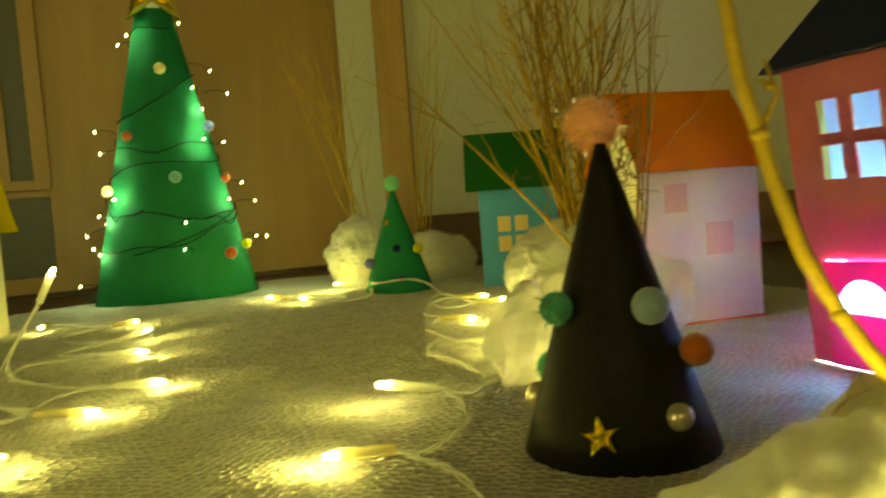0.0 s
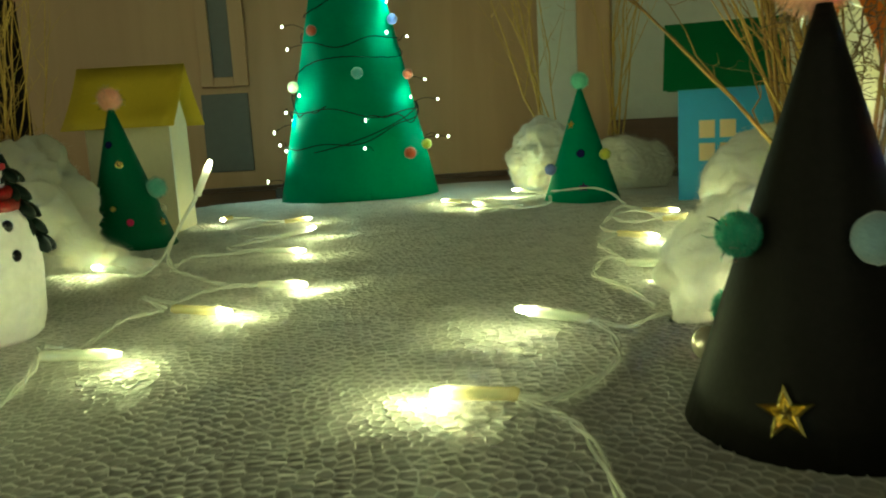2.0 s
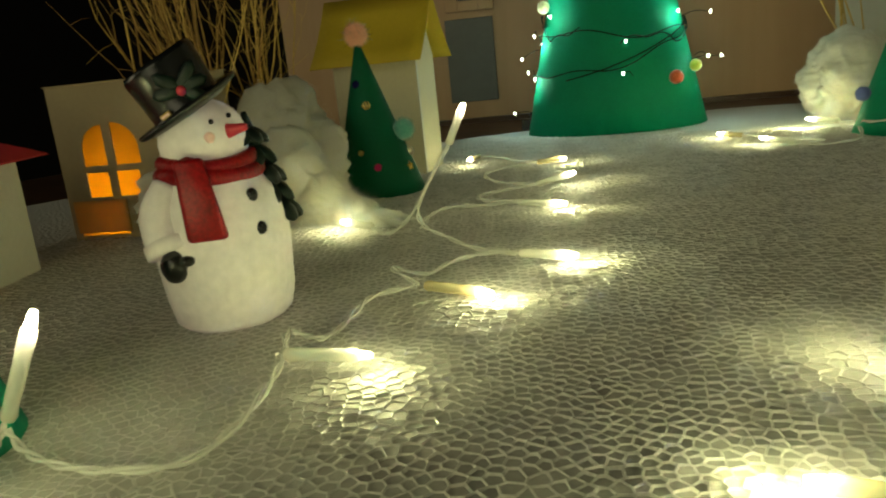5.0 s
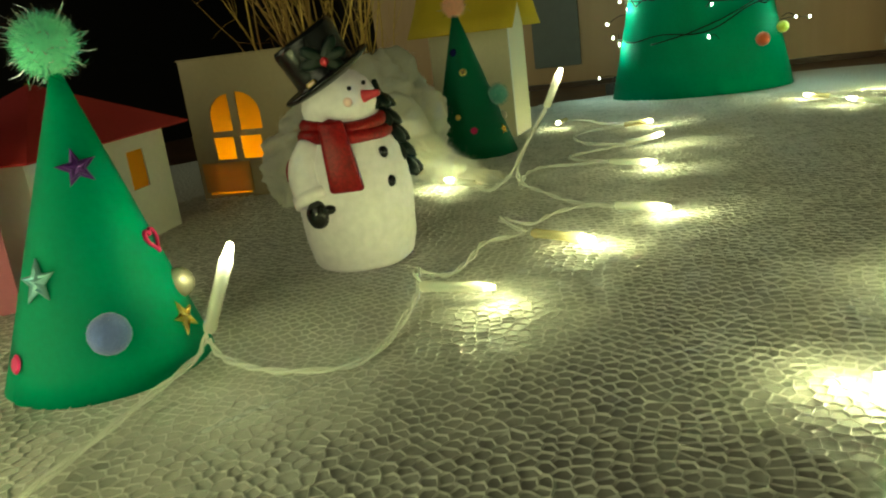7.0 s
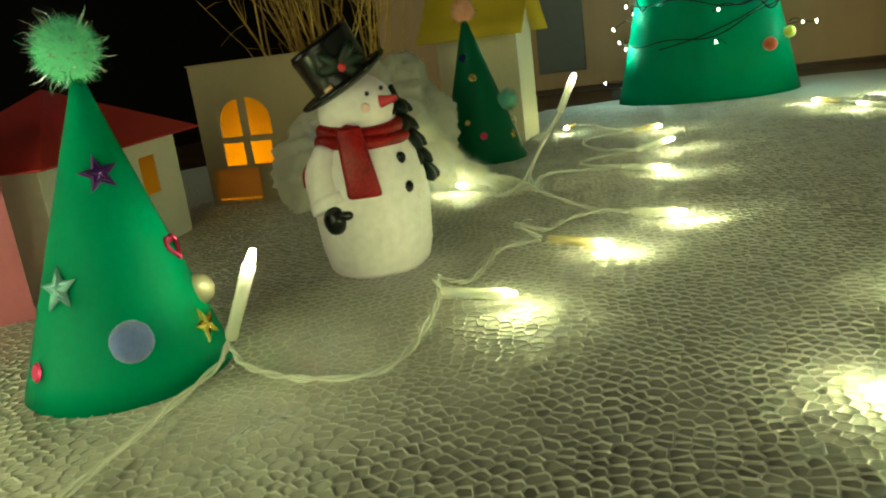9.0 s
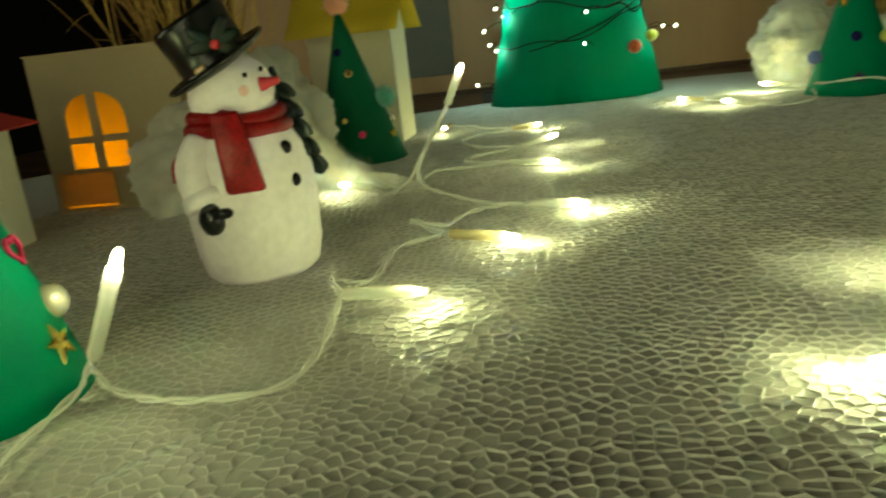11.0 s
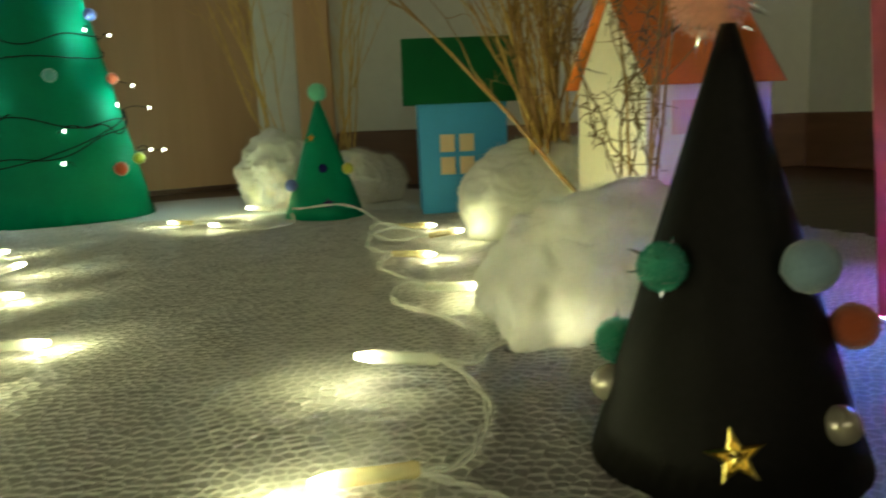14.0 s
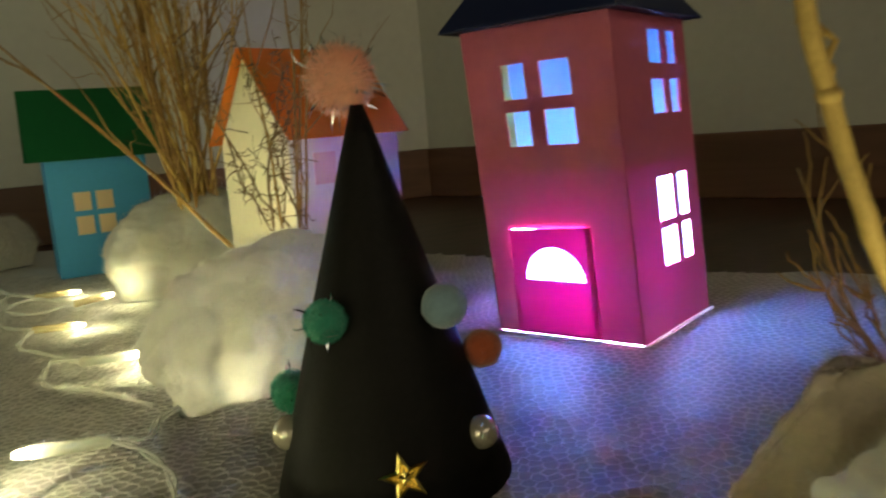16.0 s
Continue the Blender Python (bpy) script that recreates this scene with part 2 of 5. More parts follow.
M_BLACKP = mat("black_plastic", (0.01, 0.01, 0.01), 0.4)


# ---------------------------------------------------------------- mesh helpers
def thing(name, label, category, m, group="", kind=""):
    ob = new(name)
    ob.matrix_world = m
    ob.empty_display_size = 0.01
    return tagged(ob, label, category, group, kind)


def smooth(me, on=True):
    me.polygons.foreach_set("use_smooth", [on] * len(me.polygons))


def part(name, bm, material, parent, label="", soft=False, m=None):
    me = bpy.data.meshes.new(name)
    bm.to_mesh(me)
    bm.free()
    me.materials.append(material)
    smooth(me, soft)
    ob = new(name, me)
    if parent:
        ob.parent = parent
    if m is not None:
        ob.matrix_local = m
    return tagged(ob, label)


def box(bm, x0, x1, y0, y1, z0, z1, bevel=0.0):
    r = bmesh.ops.create_cube(bm, size=1.0)
    bmesh.ops.transform(bm, verts=r["verts"], matrix=Matrix.Translation(((x0 + x1) / 2, (y0 + y1) / 2, (z0 + z1) / 2))
                        @ Matrix.Diagonal((x1 - x0, y1 - y0, z1 - z0, 1)))
    if bevel:
        bmesh.ops.bevel(bm, geom=list({e for v in r["verts"] for e in v.link_edges}), offset=bevel, segments=2, affect="EDGES", profile=0.5)
    return bm


def boxed(*a, bevel=0.0):
    return box(bmesh.new(), *a, bevel=bevel)


def sheet(outline, holes=(), thick=0.0006):
    """A card cut to an outline in x and z, with holes, its outside at y = 0."""
    bm = bmesh.new()
    edges = []
    for loop in (outline, *holes):
        vs = [bm.verts.new((x, 0, z)) for x, z in loop]
        edges += [bm.edges.new((vs[i - 1], vs[i])) for i in range(len(vs))]
    bmesh.ops.triangle_fill(bm, use_beauty=True, use_dissolve=False, edges=edges)
    r = bmesh.ops.extrude_face_region(bm, geom=bm.faces[:])
    bmesh.ops.translate(bm, verts=[v for v in r["geom"] if isinstance(v, bmesh.types.BMVert)], vec=(0, thick, 0))
    bmesh.ops.recalc_face_normals(bm, faces=bm.faces[:])
    return bm


def rect(x0, x1, z0, z1):
    return [(x0, z0), (x1, z0), (x1, z1), (x0, z1)]


def arch(x0, x1, z0, z1, left=True, right=True, n=7):
    """A pane with one or two rounded upper corners."""
    pts = [(x0, z0), (x1, z0)]
    w, h = (x1 - x0), (z1 - z0)
    if left and right:
        pts += [((x0 + x1) / 2 + w / 2 * math.cos(a), z0 + h * math.sin(a)) for a in (math.pi * i / (2 * n) for i in range(1, 2 * n))]
    elif right:
        pts += [(x1, z0 + h * 0.4)] + [(x0 + w * math.cos(a), z0 + h * (0.4 + 0.6 * math.sin(a))) for a in (math.pi / 2 * i / n for i in range(1, n))] + [(x0, z1)]
    else:
        pts += [(x1, z1)] + [(x1 - w * math.sin(a), z0 + h * (0.4 + 0.6 * math.cos(a))) for a in (math.pi / 2 * i / n for i in range(1, n))] + [(x0, z0 + h * 0.4)]
    return pts


def tube(bm, pts, r0, r1=None, sides=6):
    """A tapering rod along a line of points."""
    r1 = r0 if r1 is None else r1
    pts = [Vector(p) for p in pts]
    rings, prev = [], Vector((0.3, 0.8, 0.5)).normalized()
    for i, p in enumerate(pts):
        d = (pts[min(i + 1, len(pts) - 1)] - pts[max(i - 1, 0)]).normalized()
        a = (prev - d * prev.dot(d))
        a = a.normalized() if a.length > 1e-6 else d.orthogonal().normalized()
        prev = a
        b, r = d.cross(a), r0 + (r1 - r0) * i / max(1, len(pts) - 1)
        rings.append([bm.verts.new(p + r * (a * math.cos(2 * math.pi * k / sides) + b * math.sin(2 * math.pi * k / sides))) for k in range(sides)])
    for q, s in zip(rings, rings[1:]):
        for k in range(sides):
            bm.faces.new((q[k - 1], q[k], s[k], s[k - 1]))
    bm.faces.new(rings[0][::-1]), bm.faces.new(rings[-1])
    return bm


def flow(ctrl, n=6):
    """A smooth line through a few points."""
    c = [Vector(p) for p in ctrl]
    c = [2 * c[0] - c[1]] + c + [2 * c[-1] - c[-2]]
    out = []
    for i in range(1, len(c) - 2):
        for k in range(n):
            t = k / n
            out.append(0.5 * ((2 * c[i]) + (c[i + 1] - c[i - 1]) * t + (2 * c[i - 1] - 5 * c[i] + 4 * c[i + 1] - c[i + 2]) * t * t
                              + (3 * c[i] - c[i - 1] - 3 * c[i + 1] + c[i + 2]) * t ** 3))
    return out + [c[-2]]


def ball(bm, c, r, sub=2, squash=(1, 1, 1), rough=0.0, freq=300.0):
    vs = bmesh.ops.create_icosphere(bm, subdivisions=sub, radius=1.0)["verts"]
    for v in vs:
        k = 1 + rough * noise.noise(v.co * r * freq + Vector(c) * 37)
        v.co = Vector(c) + Vector((v.co.x * squash[0], v.co.y * squash[1], v.co.z * squash[2])) * r * k
    return bm


def lathe(bm, profile, seg=24, squash=(1, 1), c=(0, 0, 0), wob=0.0):
    rings = []
    for r, z in profile:
        ring = []
        for k in range(seg):
            a = 2 * math.pi * k / seg
            q = 1 + wob * noise.noise(Vector((math.cos(a) * 2, math.sin(a) * 2, z * 60)))
            ring.append(bm.verts.new((c[0] + r * q * squash[0] * math.cos(a), c[1] + r * q * squash[1] * math.sin(a), c[2] + z)))
        rings.append(ring)
    for q, s in zip(rings, rings[1:]):
        for k in range(seg):
            bm.faces.new((q[k - 1], q[k], s[k], s[k - 1]))
    bm.faces.new(rings[0][::-1]), bm.faces.new(rings[-1])
    return bm


def fibres(bm, c, r, count, lo, hi, width, rng, squash=(1, 1, 1), droop=0.0):
    """Fine hairs standing out of a ball."""
    for _ in range(count):
        d = Vector((rng.gauss(0, 1), rng.gauss(0, 1), rng.gauss(0, 1))).normalized()
        base = Vector(c) + Vector((d.x * squash[0], d.y * squash[1], d.z * squash[2])) * r * 0.85
        side = d.cross(Vector((rng.gauss(0, 1), rng.gauss(0, 1), rng.gauss(0, 1)))).normalized()
        lean = Vector((rng.gauss(0, 1), rng.gauss(0, 1), rng.gauss(0, 1))) * 0.35
        n = rng.uniform(lo, hi) * r
        mid = base + (d + lean * 0.3).normalized() * n * 0.55
        tip = base + (d + lean).normalized() * n - Vector((0, 0, droop * n))
        a, b = bm.verts.new(base - side * width), bm.verts.new(base + side * width)
        e, f = bm.verts.new(mid - side * width * 0.7), bm.verts.new(mid + side * width * 0.7)
        g = bm.verts.new(tip)
        bm.faces.new((a, b, f, e)), bm.faces.new((e, f, g))
    return bm


def star(bm, c, normal, r, up=(0, 0, 1), depth=0.0012, inner=0.42, spin=0.0):
    """A faceted five-pointed star with its back on a surface."""
    n = Vector(normal).normalized()
    x = Vector(up).cross(n).normalized()
    y = n.cross(x)
    ring = []
    for k in range(10):
        a = math.pi / 2 + k * math.pi / 5 + spin
        q = r if k % 2 == 0 else r * inner
        ring.append(Vector(c) + (x * math.cos(a) + y * math.sin(a)) * q)
    c = Vector(c)
    low = [bm.verts.new(p) for p in ring]
    loops = [[bm.verts.new(c + (p - c) * s + n * depth * h) for p in ring] for s, h in ((0.97, 0.5), (0.72, 1.2), (0.52, 0.5))]
    top = bm.verts.new(c + n * depth * 1.5)
    for a, b in zip([low] + loops[:-1], loops):
        for k in range(10):
            bm.faces.new((a[k - 1], a[k], b[k], b[k - 1]))
    for k in range(10):
        bm.faces.new((loops[-1][k - 1], loops[-1][k], top))
    bm.faces.new(low[::-1])
    return bm


# ---------------------------------------------------------------- the room
def structure(name, bm, material, label, m=None):
    ob = part(name, bm, material, None, label)
    if m is not None:
        ob.matrix_world = m
    return tagged(ob, kind="structure")


structure("table_top", boxed(-1.0, 0.95, -0.25, 1.62, -0.034, -0.0018, bevel=0.002), M_TABLE, "dark brown wooden table top under the foam sheet")


FOAM_EDGE = [(-0.74, -0.2, 0), (-0.76, 0.72, 0), (-0.60, 0.98, 0), (-0.5, 1.205, 0), (-0.36, 1.34, 0), (-0.23, 1.445, 0), (0.03, 1.45, 0), (0.2, 1.3, 0), (0.35, 0.965, 0), (0.43, 0.73, 0), (0.50, 0.58, 0), (0.6, -0.2, 0)]


def foam_sheet():
    """A sheet of thin white foam, cut unevenly, lying on the table."""
    bm = bmesh.new()
    rim = flow(FOAM_EDGE, 4)
    vs = [bm.verts.new((p.x, p.y, -0.0008)) for p in rim]
    f = bm.faces.new(vs)
    if f.normal.z < 0:
        f.normal_flip()
    r = bmesh.ops.extrude_face_region(bm, geom=[f])
    bmesh.ops.translate(bm, verts=[v for v in r["geom"] if isinstance(v, bmesh.types.BMVert)], vec=(0, 0, -0.0009))
    bmesh.ops.recalc_face_normals(bm, faces=bm.faces[:])
    return part("foam_sheet", bm, M_FOAM, None)


def foam_cells():
    """The net of cells of the foam where it is seen close: thin raised walls round flat films, no two alike."""
    rs = np.random.RandomState(4)
    x0, x1, y0, y1, a = -0.52, 0.52, 0.36, 1.22, 0.0048
    nx, ny = int((x1 - x0) / a), int((y1 - y0) / (a * 0.866))
    gi, gj = np.meshgrid(np.arange(nx), np.arange(ny), indexing="ij")
    seed = np.stack([x0 + a * (gi + 0.5 * (gj % 2)), y0 + a * 0.866 * gj], -1).reshape(-1, 2)
    for amp, wl, ph in ((0.009, 0.13, 0.3), (0.0022, 0.045, 1.9)):
        k = 2 * math.pi / wl
        seed = seed + amp * 0.5 * np.stack([np.sin(k * seed[:, 1] + ph + np.sin(k * 0.43 * seed[:, 0])), np.sin(k * seed[:, 0] + 2 * ph + np.sin(k * 0.37 * seed[:, 1]))], -1)
    seed = seed + rs.uniform(-0.27, 0.27, seed.shape) * a
    seed = seed[rs.rand(len(seed)) > 0.05]
    # keep the cells that lie on the sheet
    edge = [(p.x, p.y) for p in flow(FOAM_EDGE, 4)]
    inside = np.zeros(len(seed), bool)
    for (ax, ay), (bx, by) in zip(edge, edge[1:] + edge[:1]):
        if ay != by:
            inside ^= ((ay > seed[:, 1]) != (by > seed[:, 1])) & (seed[:, 0] < ax + (bx - ax) * (seed[:, 1] - ay) / (by - ay))
    seed = seed[inside]
    got = geometry.delaunay_2d_cdt([Vector(p) for p in seed.tolist()], [], [], 0, 1e-7, False)
    pts, tri = np.array([tuple(v) for v in got[0]]), np.array(got[2])
    # the middle of each triangle's circle is a corner where three cells meet
    A, B, C = pts[tri[:, 0]], pts[tri[:, 1]], pts[tri[:, 2]]
    b, c = B - A, C - A
    d = 2 * (b[:, 0] * c[:, 1] - b[:, 1] * c[:, 0])
    bb, cc = (b * b).sum(1), (c * c).sum(1)
    rim = A + np.stack([c[:, 1] * bb - b[:, 1] * cc, b[:, 0] * cc - c[:, 0] * bb], -1) / d[:, None]
    wild = np.sqrt(((rim - A) ** 2).sum(1)) > a * 1.6
    rim[wild] = ((A + B + C) / 3)[wild]
    who, corner = tri.ravel(), np.repeat(np.arange(len(tri)), 3)
    turn = np.arctan2(rim[corner, 1] - pts[who, 1], rim[corner, 0] - pts[who, 0])
    order = np.lexsort((turn, who))
    who, corner = who[order], corner[order]
    bad = np.zeros(len(pts), bool)
    np.logical_or.at(bad, who, wild[corner])
    ok = ~bad[who]
    who, corner = who[ok], corner[ok]
    _, start, count = np.unique(who, return_index=True, return_counts=True)
    cell = np.repeat(np.arange(len(start)), count)
    mid = np.stack([np.bincount(cell, rim[corner, q]) / count for q in (0, 1)], -1)
    spoke = rim[corner] - mid[cell]
    reach = np.sqrt((spoke ** 2).sum(1))

    def taper(p):
        e = np.minimum.reduce([p[..., 0] - x0, x1 - p[..., 0], p[..., 1] - y0, y1 - p[..., 1]])
        return np.clip(e / 0.04, 0, 1)

    ease = lambda v: np.clip(v, 0, 1) ** 2 * (3 - 2 * np.clip(v, 0, 1))
    swell = lambda p: (0.0006 * np.sin(p[..., 0] * 43 + 1.7 * np.sin(p[..., 1] * 29)) * np.sin(p[..., 1] * 37 + 1 + np.sin(p[..., 0] * 21))
                       + 0.00033 * np.sin(p[..., 0] * 118 + 2 * np.sin(p[..., 1] * 71)) * np.sin(p[..., 1] * 97))
    crease = lambda p: -0.0015 * np.exp(-((((p[..., 0] + 0.1455) - 0.21 * (p[..., 1] - 0.5)) / 0.002) ** 2)) * ease((0.036 - np.abs(p[..., 1] - 0.5)) / 0.012)
    bed = lambda p: -0.0006 + (0.0006 + swell(p) + crease(p)) * taper(p)
    pressed = lambda p: np.maximum(0.72 * ease((p[..., 0] - 0.06) / 0.1), 0.75 * np.exp(-(((p[..., 0] + 0.165) / 0.065) ** 2 + ((p[..., 1] - 0.50) / 0.07) ** 2)))
    high = FOAM_DEPTH * (0.35 + 1.3 * rs.rand(len(rim))) * (1 - pressed(rim))
    lip = mid[cell] + spoke * (1 - FOAM_WALL * 0.5 / reach)[:, None].clip(0.6)
    usual = (np.bincount(cell, reach) / count)[cell]
    round_ = np.minimum(reach, 0.45 * reach + 0.53 * usual)
    pit = mid[cell] + spoke * ((round_ - FOAM_WALL) / reach)[:, None].clip(0.4)
    tilt = rs.normal(0, 0.02, (len(start), 2)) * (1 - pressed(mid))[:, None]
    film = rs.uniform(-0.00006, 0.00006, len(start))
    z_pit = bed(pit) + film[cell] + ((pit - mid[cell]) * tilt[cell]).sum(1)
    m, n = len(rim), len(corner)
    co = np.concatenate([np.c_[rim, bed(rim) + high], np.c_[lip, bed(lip) + high[corner] * 0.82], np.c_[pit, z_pit], np.c_[mid, bed(mid) + film - 0.00005]])
    nxt = np.arange(n) + 1
    nxt[start + count - 1] = start
    i = np.arange(n)
    quads = np.concatenate([np.stack([corner, corner[nxt], m + nxt, m + i], -1), np.stack([m + i, m + nxt, m + n + nxt, m + n + i], -1)])
    tris = np.stack([m + n + i, m + n + nxt, m + 2 * n + cell], -1)
    me = bpy.data.meshes.new("foam_cells")
    me.from_pydata(co.tolist(), [], quads.tolist() + tris.tolist())
    me.materials.append(M_CELLS)
    me.materials.append(M_FILM)
    me.polygons.foreach_set("material_index", [0] * len(quads) + [1] * len(tris))
    me.polygons.foreach_set("use_smooth", [True] * len(quads) + [False] * len(tris))
    return new("foam_cells", me)


cells = foam_cells()
foam = tagged(foam_sheet(), "thin white packing-foam sheet with honeycomb cells on the table", "foam sheet", kind="structure")
cells.parent = foam
tagged(cells, "pressed net of small cells", kind="stuff")

CAB = pose(-0.63, 1.374, 0, 0, 0, 26.0)
structure("wall_cabinet", boxed(-0.26, 0.535, 0.0, 0.03, 0.006, 1.3), M_TAN, "tan wooden cabinet panel behind the village", CAB)
structure("cabinet_plinth", boxed(-0.26, 0.535, -0.004, 0.028, -0.0018, 0.0055), M_TABLE, "dark plinth under the cabinet panel", CAB)
slot = thing("window_1", "narrow blue-grey slot window in a light wooden frame", "window", CAB, kind="structure")
for x0, x1, z0, z1 in ((-0.008, 0.01, 0.158, 0.75), (0.04, 0.062, 0.158, 0.75), (0.01, 0.04, 0.158, 0.172)):
    part("window_frame", boxed(x0, x1, -0.012, 0.0, z0, z1, bevel=0.001), M_TAN, slot)
part("pane", boxed(0.01, 0.04, -0.003, -0.001, 0.172, 0.75), M_BLUEGREY, slot, "blue-grey pane")
structure("cabinet_inset", boxed(-0.012, 0.058, -0.004, -0.0005, 0.03, 0.148, bevel=0.001), M_BLUEGREY, "blue-grey panel under the slot window", CAB)
structure("wall_back", boxed(-0.155, 0.70, 1.53, 1.57, -0.034, 1.3), M_WALL, "dull grey-green painted wall")
structure("post", boxed(-0.094, -0.046, 1.508, 1.53, 0.0, 1.3, bevel=0.002), M_POST, "light brown wooden post on the wall")
structure("baseboard_back", boxed(-0.044, 0.655, 1.513, 1.53, -0.0015, 0.077, bevel=0.002), M_BASE, "brown wooden baseboard")
RW = pose(0.655, 1.53, 0, 0, 0, -74.5)
structure("wall_right", boxed(0.0, 1.9, 0.0, 0.04, -0.034, 1.3), M_WALL, "dull grey-green painted wall", RW)
structure("baseboard_right", boxed(0.014, 1.9, -0.016, 0.0, -0.0015, 0.077, bevel=0.002), M_BASE, "brown wooden baseboard", RW)
# added room shell round the table; near-black colour stands in for the unlit dark
structure("floor", boxed(-4, 4, -4, 4, -0.80, -0.75), M_DARK, "floor coloured near-black for the unlit room")
structure("ceiling", boxed(-4, 4, -4, 4, 2.4, 2.45), M_DARK, "ceiling coloured near-black for the unlit room")
structure("wall_west", boxed(-4.05, -4, -4, 4, -0.8, 2.4), M_DARK, "wall coloured near-black for the unlit room")
structure("wall_east", boxed(4, 4.05, -4, 4, -0.8, 2.4), M_DARK, "wall coloured near-black for the unlit room")
structure("wall_south", boxed(-4, 4, -4.05, -4, -0.8, 2.4), M_DARK, "wall coloured near-black for the unlit room")
structure("wall_north", boxed(-4, 4, 4, 4.05, -0.8, 2.4), M_DARK, "wall coloured near-black for the unlit room")


# ---------------------------------------------------------------- paper houses
def at_xy(x, y, yaw, z=0.0):
    return pose(x, y, z, 0, 0, yaw)


def wall_set(house, w, d, h, material, holes, thick=0.0006, gable=0.0, lift=(0.0, 0.0), gable_material=None):
    """Four cards: front along +x at y = 0, then right, back and left; holes are given face by face."""
    spots = {"front": (pose(0, 0, 0), w), "right": (pose(w, 0, 0, 0, 0, 90), d), "back": (pose(w, d, 0, 0, 0, 180), w), "left": (pose(0, d, 0, 0, 0, 270), d)}
    for face, (m, length) in spots.items():
        e = thick * 0.4 if face in ("right", "left") else 0
        out = rect(e, length - e, lift[face == "right"] if face in ("front", "right") else -0.0012, h)
        if gable and face in ("right", "left"):
            out = [(e, 0.0004), (length - e, 0.0004), (length - e, h), (length / 2, h + gable), (e, h)]
        part("wall", sheet(out, holes.get(face, ()), thick), gable_material if gable_material and face in ("left", "right") else material, house, m=m)


def roof_card(bm, a, b, c, d, thick=0.0008, sag=0.0):
    """One sloping card between four corners, a little bowed."""
    a, b, c, d = Vector(a), Vector(b), Vector(c), Vector(d)
    n = (b - a).cross(d - a).normalized()
    nu, nv = 8, 4
    grid = [[], []]
    for s in (0, 1):
        for j in range(nv + 1):
            row = []
            for i in range(nu + 1):
                u, v = i / nu, j / nv
                p = (a * (1 - u) + b * u) * (1 - v) + (d * (1 - u) + c * u) * v
                p = p - n * sag * math.sin(math.pi * v) * (0.7 + 0.3 * math.sin(math.pi * u)) + n * thick * s
                row.append(bm.verts.new(p))
            grid[s].append(row)
    lo, hi = grid
    for j in range(nv):
        for i in range(nu):
            bm.faces.new((lo[j][i], lo[j + 1][i], lo[j + 1][i + 1], lo[j][i + 1]))
            bm.faces.new((hi[j][i], hi[j][i + 1], hi[j + 1][i + 1], hi[j + 1][i]))
    for j in range(nv):
        bm.faces.new((lo[j][0], hi[j][0], hi[j + 1][0], lo[j + 1][0]))
        bm.faces.new((lo[j][nu], lo[j + 1][nu], hi[j + 1][nu], hi[j][nu]))
    for i in range(nu):
        bm.faces.new((lo[0][i], lo[0][i + 1], hi[0][i + 1], hi[0][i]))
        bm.faces.new((lo[nv][i], hi[nv][i], hi[nv][i + 1], lo[nv][i + 1]))
    return bm


def gable_roof(house, w, d, eave, ridge, over, side, material, sag=0.0, drop=0.0, label=""):
    bm = bmesh.new()
    mid = d / 2
    roof_card(bm, (-side, -over, eave - drop), (w + side, -over, eave - drop), (w + side, mid, ridge), (-side, mid, ridge), sag=sag)
    roof_card(bm, (w + side, d + over, eave - drop), (-side, d + over, eave - drop), (-side, mid, ridge), (w + side, mid, ridge), sag=sag)
    part("roof", bm, material, house, label, soft=sag > 0)


def hip_roof(house, w, d, eave, apex, over, material, ax=None, label=""):
    bm = bmesh.new()
    ax = w / 2 if ax is None else ax
    p = [(-over, -over, eave), (w + over, -over, eave), (w + over, d + over, eave), (-over, d + over, eave)]
    lo, hi = [bm.verts.new(q) for q in p], [bm.verts.new((q[0], q[1], q[2] + 0.0009)) for q in p]
    top = bm.verts.new((ax, d / 2, apex))
    for k in range(4):
        bm.faces.new((lo[k - 1], lo[k], hi[k], hi[k - 1])), bm.faces.new((hi[k - 1], hi[k], top))
    bm.faces.new(lo[::-1])
    bmesh.ops.recalc_face_normals(bm, faces=bm.faces[:])
    part("roof", bm, material, house, label)


def lean_over(house, sx, sy):
    """Lets a card house lean, its foot staying where it is."""
    s = Matrix.Identity(4)
    s[0][2], s[1][2] = sx, sy
    for ob in house.children_recursive:
        m = ob.matrix_basis.copy() if ob.parent == house else ob.parent.matrix_basis @ ob.matrix_basis
        ob.data.transform(m.inverted() @ s @ m)


def blue_house():
    h = thing("paper_house", "sky-blue card house with a bottle-green roof and cream windows", "paper house", at_xy(0.0605, 1.155, 0.5), "paper houses")
    wall_set(h, 0.086, 0.062, 0.108, M_SKY, {})
    gable_roof(h, 0.086, 0.062, 0.107, 0.172, 0.012, 0.0135, M_ROOFGREEN, label="bottle-green card roof")
    for x in (0.0195, 0.0385):
        for z in (0.0385, 0.0605):
            part("window", boxed(x, x + 0.0145, -0.0009, -0.0002, z, z + 0.017), M_CREAM, h, "cream paper square")


